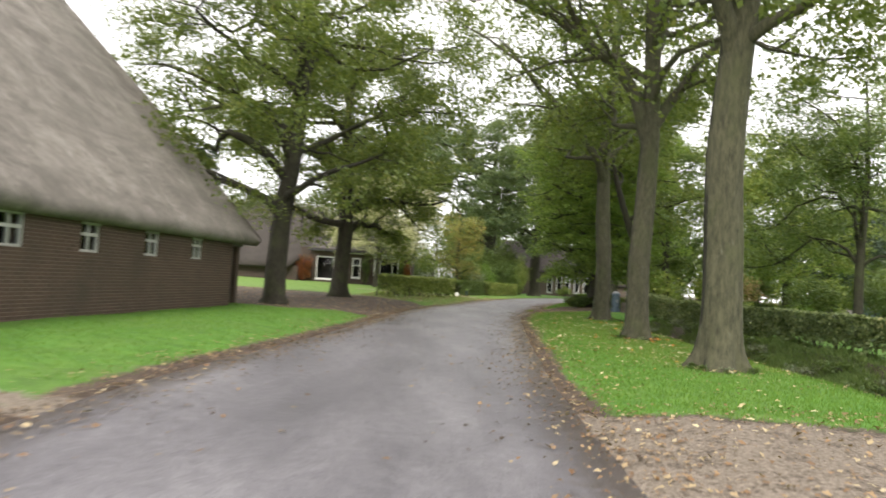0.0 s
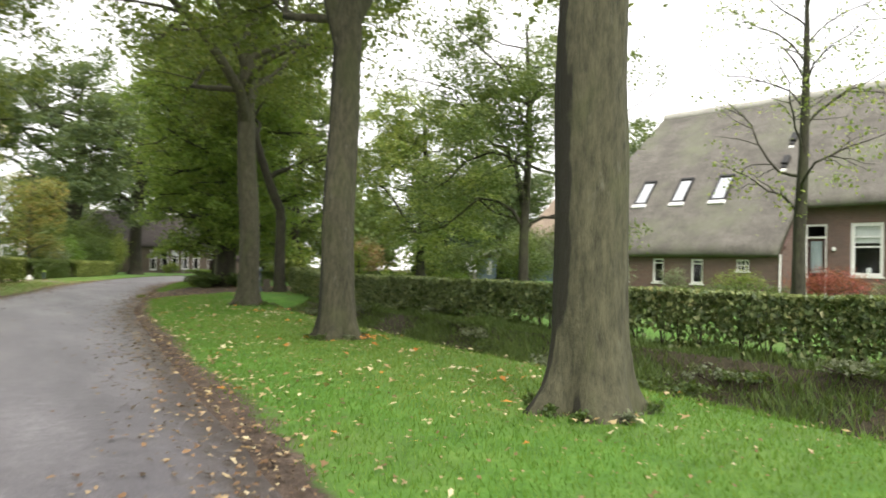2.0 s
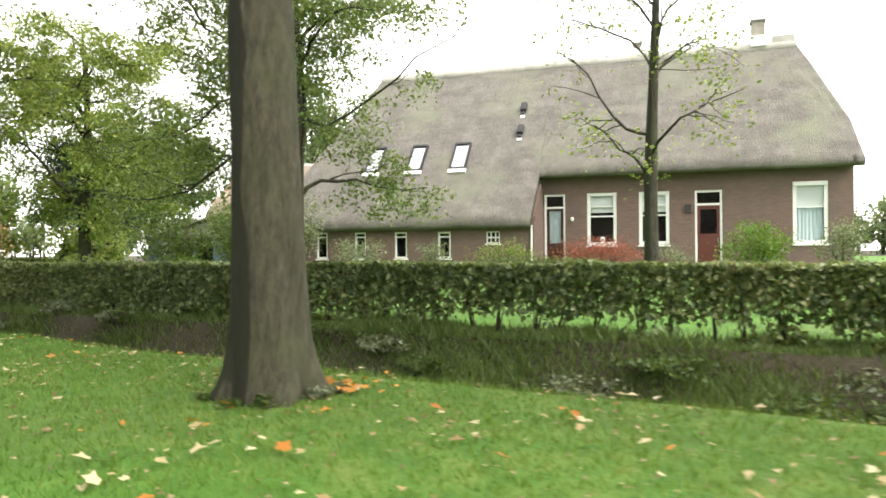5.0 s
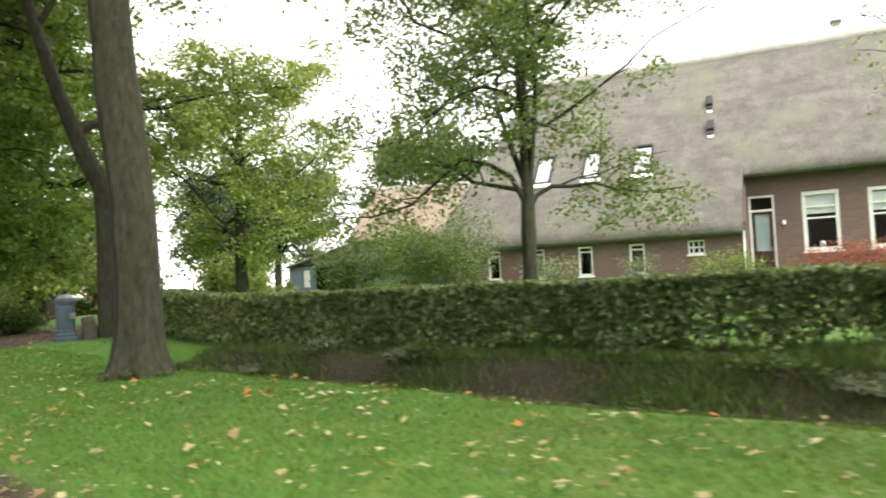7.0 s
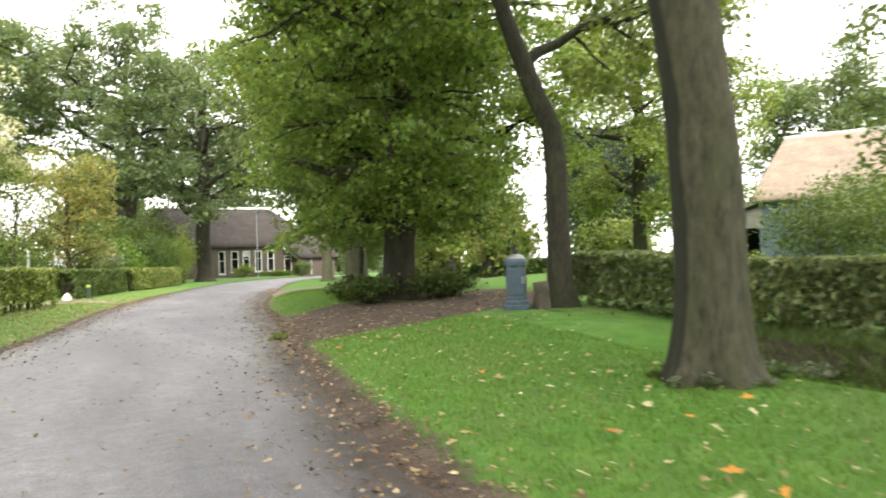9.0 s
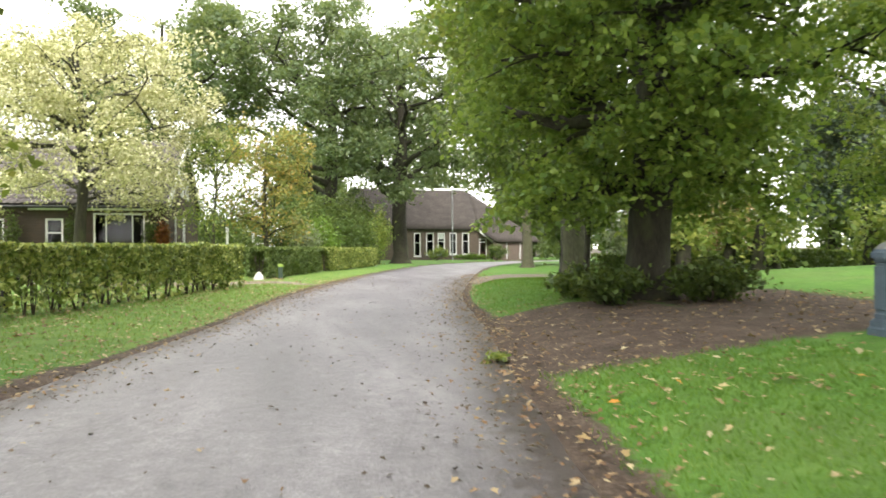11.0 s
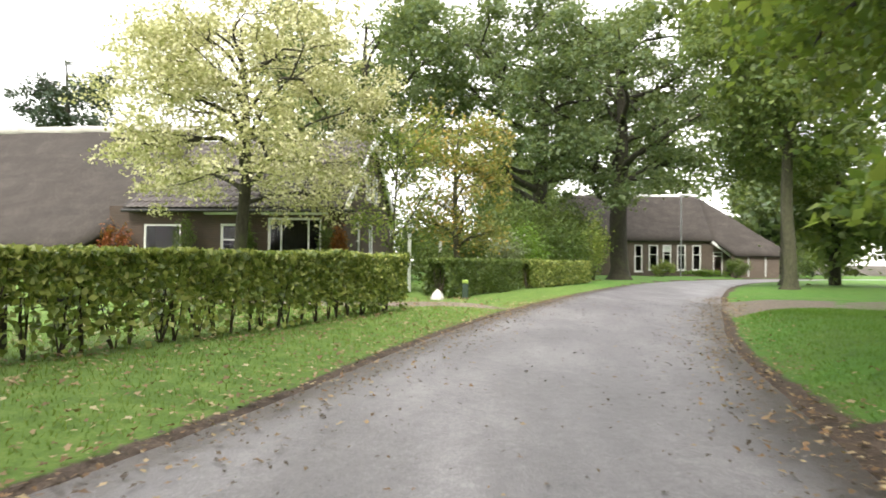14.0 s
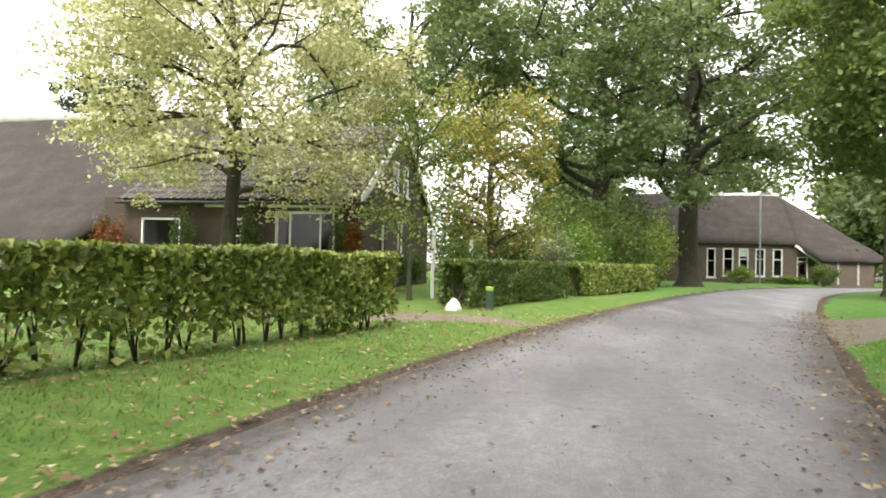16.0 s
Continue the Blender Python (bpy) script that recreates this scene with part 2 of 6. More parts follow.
WHITE = plain("white_paint", (0.70, 0.70, 0.68), (0.83, 0.83, 0.81), 0.45, 2, 50, 0.05)
CREAM = plain("off_white_blind", (0.62, 0.62, 0.58), (0.75, 0.75, 0.72), 0.8, 3, 60, 0.05)
DARKPAINT = plain("dark_door_paint", (0.03, 0.012, 0.010), (0.055, 0.022, 0.018), 0.4, 3, 40, 0.05)
REDPAINT = plain("ox_blood_door_paint", (0.07, 0.02, 0.016), (0.11, 0.03, 0.022), 0.4, 3, 40, 0.05)
BLACKWOOD = plain("blackened_wood", (0.012, 0.010, 0.009), (0.04, 0.034, 0.03), 0.8, 2, 30, 0.3, stretch=(1, 1, 6))
BLUEGREY = plain("blue_grey_paint", (0.055, 0.085, 0.115), (0.10, 0.14, 0.18), 0.55, 3, 30, 0.1)
BLUEDARK = plain("dark_blue_boards", (0.06, 0.085, 0.11), (0.11, 0.15, 0.18), 0.7, 2, 30, 0.2, stretch=(6, 6, 0.6))
STEEL = plain("galvanised_steel", (0.30, 0.31, 0.32), (0.45, 0.46, 0.47), 0.45, 4, 60, 0.05, 0.7)
DARKMETAL = plain("dark_steel", (0.02, 0.02, 0.022), (0.05, 0.05, 0.05), 0.5, 4, 60, 0.05, 0.3)
STONE = plain("pale_field_stone", (0.42, 0.41, 0.38), (0.68, 0.67, 0.63), 0.9, 4, 30, 0.4)
STUMPWOOD = plain("weathered_stump_wood", (0.06, 0.05, 0.038), (0.14, 0.12, 0.095), 0.95, 4, 30, 0.5)
ROOFTILE = plain("dark_glazed_roof_tile", (0.035, 0.028, 0.026), (0.085, 0.068, 0.06), 0.45, 3, 30, 0.1)
PANELWOOD = plain("grey_green_board", (0.20, 0.22, 0.17), (0.30, 0.32, 0.26), 0.8, 2, 30, 0.2)
GREYPAINT = plain("weathered_white_paint", (0.36, 0.36, 0.34), (0.55, 0.55, 0.52), 0.6, 3, 50, 0.1)
CHIMNEY = plain("grey_chimney_brick", (0.20, 0.18, 0.15), (0.34, 0.32, 0.27), 0.9, 3, 30, 0.4)
GREENPLASTIC = plain("dark_green_plastic", (0.02, 0.04, 0.025), (0.035, 0.06, 0.04), 0.5, 4, 40, 0.05)
KERB = plain("concrete_kerb", (0.12, 0.115, 0.10), (0.24, 0.23, 0.21), 0.95, 3, 40, 0.4)
# Room dimness put into a near-black colour
INSIDE = plain("near_black_backing", (0.012, 0.011, 0.01), (0.026, 0.023, 0.02), 0.95)
CURTAIN = plain("pale_curtain", (0.45, 0.52, 0.54), (0.6, 0.67, 0.69), 0.9, 4, 40, 0.1, stretch=(8, 8, 0.5))


def glass_material():
    m, n, l, b = shader("window_glass")
    b.inputs["Base Color"].default_value = (0.9, 0.95, 0.95, 1)
    b.inputs["Roughness"].default_value, b.inputs["Transmission Weight"].default_value, b.inputs["IOR"].default_value = 0.02, 1.0, 1.25
    return m


GLASS = glass_material()


def asphalt():
    m, n, l, b = shader("worn_asphalt")
    v = place(n)
    grit = noise_tex(n, l, v, 55, 3.0, 0.7)
    wide = noise_tex(n, l, stretched(n, l, v, 1.0, 0.25, 1), 0.9, 5.0)
    spots = noise_tex(n, l, v, 7, 5.0, 0.7)
    tone = sums(n, l, "ADD", sums(n, l, "MULTIPLY", grit, 0.4), sums(n, l, "ADD", sums(n, l, "MULTIPLY", wide, 0.4), sums(n, l, "MULTIPLY", spots, 0.2)))
    base = ramp(n, l, tone, [(0.37, (0.062, 0.058, 0.067)), (0.5, (0.130, 0.122, 0.137)), (0.63, (0.27, 0.26, 0.275))])
    # Second, lighter tone that takes over further along the road
    lighter = ramp(n, l, tone, [(0.37, (0.082, 0.077, 0.086)), (0.5, (0.172, 0.163, 0.177)), (0.63, (0.34, 0.33, 0.345))])
    along = n.new("ShaderNodeSeparateXYZ")
    l.new(v, along.inputs[0])
    stretch = sums(n, l, "ADD", sums(n, l, "MULTIPLY", along.outputs[1], 0.08), sums(n, l, "SUBTRACT", spots, 2.4))
    base = blend(n, l, ramp(n, l, stretch, [(0.0, (0, 0, 0)), (0.6, (1, 1, 1))]), base, lighter)
    side = n.new("ShaderNodeAttribute")
    side.attribute_name = "edge"
    edge = sums(n, l, "ADD", side.outputs["Fac"], sums(n, l, "MULTIPLY", sums(n, l, "SUBTRACT", spots, 0.5), 1.1))
    dirty = ramp(n, l, edge, [(0.42, (0, 0, 0)), (0.8, (0.85, 0.85, 0.85))])
    soil = ramp(n, l, grit, [(0.35, (0.028, 0.022, 0.02)), (0.65, (0.10, 0.078, 0.068))])
    l.new(blend(n, l, dirty, base, soil), b.inputs["Base Color"])
    b.inputs["Roughness"].default_value = 0.4
    bumped(n, l, b, sums(n, l, "ADD", grit, spots), 0.45, 0.012)
    return m


def ground_material():
    m, n, l, b = shader("grass_and_soil")
    v = place(n)
    fine = noise_tex(n, l, v, 28, 5.0, 0.7)
    mid = noise_tex(n, l, v, 3.2, 5.0, 0.6)
    wide = noise_tex(n, l, v, 0.5, 4.0)
    lawn = ramp(n, l, sums(n, l, "ADD", sums(n, l, "MULTIPLY", fine, 0.5), sums(n, l, "MULTIPLY", mid, 0.5)), [(0.34, (0.042, 0.12, 0.011)), (0.52, (0.088, 0.215, 0.021)), (0.68, (0.16, 0.285, 0.045))])
    lawn = blend(n, l, ramp(n, l, wide, [(0.45, (0, 0, 0)), (0.7, (0.5, 0.5, 0.5))]), lawn, (0.13, 0.165, 0.045))
    soil = ramp(n, l, sums(n, l, "ADD", sums(n, l, "MULTIPLY", fine, 0.6), sums(n, l, "MULTIPLY", mid, 0.4)), [(0.36, (0.026, 0.018, 0.013)), (0.5, (0.076, 0.052, 0.037)), (0.66, (0.175, 0.13, 0.095))])
    sand = ramp(n, l, fine, [(0.35, (0.10, 0.078, 0.058)), (0.65, (0.30, 0.25, 0.20))])
    wild = ramp(n, l, fine, [(0.35, (0.02, 0.018, 0.010)), (0.65, (0.078, 0.064, 0.034))])

    def mask(key, lo=0.42, hi=0.6):
        a = n.new("ShaderNodeAttribute")
        a.attribute_name = key
        wobble = sums(n, l, "MULTIPLY", sums(n, l, "SUBTRACT", sums(n, l, "ADD", sums(n, l, "MULTIPLY", mid, 0.6), sums(n, l, "MULTIPLY", fine, 0.4)), 0.5), 1.3)
        return ramp(n, l, sums(n, l, "ADD", a.outputs["Fac"], wobble), [(lo, (0, 0, 0)), (hi, (1, 1, 1))])

    dry = ramp(n, l, sums(n, l, "ADD", sums(n, l, "MULTIPLY", fine, 0.5), sums(n, l, "MULTIPLY", mid, 0.5)), [(0.34, (0.058, 0.12, 0.015)), (0.52, (0.115, 0.205, 0.028)), (0.68, (0.2, 0.27, 0.06))])
    c = blend(n, l, mask("dry"), lawn, dry)
    c = blend(n, l, mask("wild"), c, wild)
    c = blend(n, l, mask("soil"), c, soil)
    c = blend(n, l, mask("sand"), c, sand)
    l.new(c, b.inputs["Base Color"])
    b.inputs["Roughness"].default_value = 0.95
    bumped(n, l, b, sums(n, l, "ADD", fine, mid), 0.7, 0.03)
    return m


ASPHALT = asphalt()
GROUND = ground_material()


# ---- building blocks ----
def thing(name, m, label, category, group="", kind=""):
    ob = new(name)
    ob.empty_display_size = 0.2
    ob.matrix_world = m
    return tagged(ob, label, category, group, kind)


def part(name, data, material, parent=None, label=""):
    """Links a mesh or bmesh as one object under a thing or under a part."""
    if isinstance(data, bmesh.types.BMesh):
        me = bpy.data.meshes.new(name)
        data.to_mesh(me)
        data.free()
    else:
        me = data
    if material is not None and not me.materials:
        me.materials.append(material)
    ob = new(name, me)
    ob.parent = parent
    return tagged(ob, label)


def np_mesh(name, v, f, smooth=False):
    """A mesh from arrays: v (n, 3) and f (m, k)."""
    v, f = np.asarray(v, np.float32), np.asarray(f, np.int32)
    me = bpy.data.meshes.new(name)
    me.vertices.add(len(v))
    me.vertices.foreach_set("co", v.ravel())
    me.loops.add(f.size)
    me.loops.foreach_set("vertex_index", f.ravel())
    me.polygons.add(len(f))
    me.polygons.foreach_set("loop_start", np.arange(0, f.size, f.shape[1], dtype=np.int32))
    me.polygons.foreach_set("loop_total", np.full(len(f), f.shape[1], np.int32))
    if smooth:
        me.polygons.foreach_set("use_smooth", np.ones(len(f), bool))
    me.update(calc_edges=True)
    return me


def joined(pieces):
    vs, fs, k = [], [], 0
    for v, f in pieces:
        vs.append(v)
        fs.append(f + k)
        k += len(v)
    return np.vstack(vs), np.vstack(fs)


def box(bm, x0, x1, y0, y1, z0, z1, bevel=0.0):
    made = bmesh.ops.create_cube(bm, size=1.0, matrix=Matrix.LocRotScale(((x0 + x1) / 2, (y0 + y1) / 2, (z0 + z1) / 2), None, (abs(x1 - x0), abs(y1 - y0), abs(z1 - z0))))
    if bevel:
        edges = list({e for vert in made["verts"] for e in vert.link_edges})
        bmesh.ops.bevel(bm, geom=edges, offset=bevel, segments=1, affect="EDGES")
    return bm


def boxes(*specs, bevel=0.0):
    bm = bmesh.new()
    for s in specs:
        box(bm, *s, bevel=bevel)
    return bm


def lathe(profile, sides=20):
    """A turned shape from (radius, height) pairs."""
    bm = bmesh.new()
    rings = [[bm.verts.new((r * math.cos(2 * math.pi * k / sides), r * math.sin(2 * math.pi * k / sides), h)) for k in range(sides)] for r, h in profile]
    for a, b in zip(rings, rings[1:]):
        for k in range(sides):
            bm.faces.new((a[k], a[(k + 1) % sides], b[(k + 1) % sides], b[k]))
    bm.faces.new(list(reversed(rings[0])))
    bm.faces.new(rings[-1])
    return bm


def tube(points, radii, sides=7, rough=0.0, rng=None):
    p, r = np.asarray(points, float), np.asarray(radii, float)
    d = np.gradient(p, axis=0)
    d /= np.linalg.norm(d, axis=1)[:, None] + 1e-9
    ref = np.where(np.abs(d[:, 2:3]) > 0.9, [[1.0, 0, 0]], [[0, 0, 1.0]])
    if np.mean(np.abs(d[:, 2])) > 0.5:
        ref[:] = (1, 0, 0)
    else:
        ref[:] = (0, 0, 1)
    a = np.cross(d, ref)
    a /= np.linalg.norm(a, axis=1)[:, None] + 1e-9
    b = np.cross(d, a)
    ang = np.linspace(0, 2 * math.pi, sides, endpoint=False)
    wob = np.ones((len(p), sides)) if rng is None else 1 + rough * rng.normal(size=(len(p), sides))
    v = p[:, None, :] + (r[:, None] * wob)[:, :, None] * (np.cos(ang)[None, :, None] * a[:, None, :] + np.sin(ang)[None, :, None] * b[:, None, :])
    i, k = np.meshgrid(np.arange(len(p) - 1), np.arange(sides), indexing="ij")
    f = np.stack([i * sides + k, i * sides + (k + 1) % sides, (i + 1) * sides + (k + 1) % sides, (i + 1) * sides + k], -1).reshape(-1, 4)
    return v.reshape(-1, 3), f


def leaves(centres, size, rng, up=0.6, spread=0.35):
    """Folded, pointed leaves at the centres."""
    c = np.asarray(centres, float)
    k = len(c)
    nrm = rng.normal(size=(k, 3)) + (0, 0, up * 1.6)
    nrm /= np.linalg.norm(nrm, axis=1)[:, None]
    d = np.cross(nrm, rng.normal(size=(k, 3)))
    d /= np.linalg.norm(d, axis=1)[:, None] + 1e-9
    w = np.cross(nrm, d)
    s = (size * (1 + spread * (rng.random(k) * 2 - 1)))[:, None]
    tip, left, right = c + d * s * 0.55, c + w * s * 0.34 + nrm * s * 0.10, c - w * s * 0.34 + nrm * s * 0.10
    v = np.stack([c - d * s * 0.45, left, tip, right], 1).reshape(-1, 3)
    return v, np.arange(4 * k).reshape(-1, 4)


def tree(name, label, x, y, z, height, r, crown_base, spread, leaf, bark_mat=None, limbs=9, count=16000, size=0.14, seed=1, lean=(0.0, 0.0), bend=0.12, rise=0.45, cluster=0.42, flat=0.5, droop=0.18, top=1.0, group="", sides=14, shape=0.55, path=None, arm=0.52, forks=()):
    """A trunk that tapers out of a root flare, limbs with side branches, and a crown of leaves in clumps round the branches."""
    rng = np.random.default_rng(seed)
    bark_mat = bark_mat or BARK
    base = thing(name, pose(x, y, z), label, "tree", group)
    fine = sides >= 20
    sides = 44 if fine else sides
    hs = np.concatenate([[-0.25], np.arange(0.0, 6.0, 0.09), np.linspace(6.0, height * 0.93, 10)]) if fine else np.concatenate([[-0.25, 0.0, 0.07, 0.16, 0.3, 0.5, 0.8, 1.2], np.linspace(1.8, height * 0.93, 14)])
    f = np.clip(hs / height, 0, 1)
    if path is None:
        wx = lean[0] * hs + bend * np.sin(hs * 0.55 + seed) * np.clip(hs / 3, 0, 1)
        wy = lean[1] * hs + bend * np.cos(hs * 0.45 + seed * 2) * np.clip(hs / 3, 0, 1) - bend * np.cos(seed * 2) * np.clip(hs / 3, 0, 1)
    else:
        ph, px, py = zip(*path)
        wx, wy = np.interp(hs, ph, px), np.interp(hs, ph, py)
    trunk = np.stack([wx, wy, hs], 1)
    rad = r * (1 - 0.93 * f ** 1.55) * (1 + 0.5 * np.exp(-np.clip(hs, 0, None) / 0.25))
    v, fc = tube(trunk, rad, sides, 0.006 if fine else 0.035, rng)
    ang = np.arctan2(v[:, 1], v[:, 0])
    flare = np.exp(-np.clip(v[:, 2], 0, None) / 0.3) * (0.10 * np.sin(ang * 4 + seed) + 0.07 * np.sin(ang * 7 + 2 * seed))
    if fine:
        axis = np.stack([np.interp(v[:, 2], hs, wx), np.interp(v[:, 2], hs, wy)], 1)
        turn_ = np.arctan2(v[:, 1] - axis[:, 1], v[:, 0] - axis[:, 0])
        lumps = np.array([0.075 * noise.noise((math.cos(a) * 1.2, math.sin(a) * 1.2, h * 0.75 + seed * 9)) + 0.045 * noise.noise((math.cos(a) * 3.4, math.sin(a) * 3.4, h * 1.3 + seed)) + 0.03 * noise.noise((math.cos(a) * 9, math.sin(a) * 9, h * 1.6 + seed)) for a, h in zip(turn_, v[:, 2])])
        v[:, :2] = axis + (v[:, :2] - axis) * (1 + lumps)[:, None]
        flare = flare * 1.5
    v[:, :2] *= (1 + flare)[:, None]
    part("trunk", np_mesh("trunk", v, fc, True), bark_mat, base)
    half = (height * top - crown_base) / 2
    mid = crown_base + half
    spots = []
    for i in range(limbs):
        q = (i + 0.5) / limbs
        h = crown_base * 0.86 + (height * 0.86 - crown_base * 0.86) * q ** 0.9
        az_ = i * 2.399 + seed * 1.7 + rng.normal() * 0.25
        k = min(1.0, abs((h + rise * spread * 0.6 - mid) / (half * 1.12)))
        reach = spread * (1 - k ** 2) ** shape * rng.uniform(0.8, 1.1) + 0.25
        start = np.array([np.interp(h, hs, trunk[:, 0]), np.interp(h, hs, trunk[:, 1]), h])
        out = np.array([math.cos(az_), math.sin(az_), 0])
        lift = rise
        if i < len(forks):
            h, turn, reach, lift, thick = forks[i]
            start = np.array([np.interp(h, hs, trunk[:, 0]), np.interp(h, hs, trunk[:, 1]), h])
            out = np.array([math.cos(radians(turn)), math.sin(radians(turn)), 0])
        t = np.linspace(0, 1, 8)[:, None]
        side = np.array([-out[1], out[0], 0])
        sway = rng.normal(size=2) * 0.2 * reach
        line = start + out * reach * t ** rng.uniform(1.1, 1.5) + np.array([0, 0, 1]) * lift * reach * (t ** rng.uniform(0.65, 0.95)) + rng.normal(size=(8, 3)) * 0.035 * reach * t + side * np.sin(t * 3.6) * sway[0] + np.array([0, 0, 1]) * np.sin(t * 5) * sway[1] * 0.5
        r0 = max(0.02, np.interp(h, hs, rad) * arm * rng.uniform(0.8, 1.2))
        if i < len(forks):
            r0 = thick
        limb = part("limb", np_mesh("limb", *tube(line, r0 * (1 - 0.88 * t[:, 0]) + 0.006, 7, 0.05, rng), True), bark_mat, base)
        for j in range(7):
            tj = rng.uniform(0.22, 1.0)
            a = np.array([np.interp(tj, t[:, 0], line[:, c]) for c in range(3)])
            dirn = out * rng.uniform(0.1, 0.9) + side * rng.normal() * 0.9 + np.array([0, 0, rng.uniform(-0.25, 0.75)])
            dirn /= np.linalg.norm(dirn)
            ln = reach * rng.uniform(0.25, 0.5) * (1.15 - 0.5 * tj) + 0.35
            tt = np.linspace(0, 1, 5)[:, None]
            sub = a + dirn * ln * tt + np.array([0, 0, -0.12]) * ln * tt ** 2 + rng.normal(size=(5, 3)) * 0.05 * ln * tt
            part("branch", np_mesh("branch", *tube(sub, max(0.008, r0 * (1 - 0.85 * tj) * 0.5) * (1 - 0.8 * tt[:, 0]) + 0.004, 5), True), bark_mat, limb)
            for _ in range(3):
                spots.append(sub[-1] * (u := rng.uniform(0.35, 1.1)) + a * (1 - u) + rng.normal(size=3) * 0.22 * ln)
    spots.append(trunk[-1] + (0, 0, 0.1))
    spots = np.array(spots)
    which = rng.integers(0, len(spots), count)
    scale = (cluster * rng.uniform(0.55, 1.25, len(spots)))[which][:, None]
    off = np.clip(rng.normal(size=(count, 3)), -1.9, 1.9) * (1, 1, flat) * scale
    off[:, 2] -= droop * np.hypot(off[:, 0], off[:, 1]) ** 2 / scale[:, 0]
    at_ = spots[which] + off
    axis = np.stack([np.interp(at_[:, 2], hs, trunk[:, 0]), np.interp(at_[:, 2], hs, trunk[:, 1])], 1)
    far = np.hypot(at_[:, 0] - axis[:, 0], at_[:, 1] - axis[:, 1]) < spread * 1.22
    at_ = at_[far & (at_[:, 2] > crown_base * 0.55)]
    part("crown", np_mesh("crown", *leaves(at_, size, rng)), leaf, base)
    return base


def shrub(name, label, x, y, z, rx, ry, h, leaf, count=1500, size=0.07, seed=1, category="shrub", stems=5):
    """A bush: stems from the ground and leaves in uneven clumps."""
    rng = np.random.default_rng(seed)
    base = thing(name, pose(x, y, z), label, category)
    for i in range(stems):
        a = i * 2.4 + seed
        tip = np.array([math.cos(a) * rx * 0.6, math.sin(a) * ry * 0.6, h * rng.uniform(0.6, 0.9)])
        t = np.linspace(0, 1, 4)[:, None]
        part("stem", np_mesh("stem", *tube(np.array([0, 0, -0.05]) + tip * t + rng.normal(size=(4, 3)) * 0.03, 0.02 * (1 - 0.7 * t[:, 0]), 5)), TWIG, base)
    m = max(14, count // 45)
    d = rng.normal(size=(m, 3))
    d /= np.linalg.norm(d, axis=1)[:, None]
    spots = d * (rng.random((m, 1)) ** 0.4) * (rx * 0.8, ry * 0.8, h * 0.42) + (0, 0, h * 0.52)
    which = rng.integers(0, m, count)
    c = spots[which] + rng.normal(size=(count, 3)) * (rx * 0.16, ry * 0.16, h * 0.09)
    c[:, 2] = np.clip(c[:, 2], 0.02, None)
    part("foliage", np_mesh("foliage", *leaves(c, size, rng, 0.8)), leaf, base)
    return base


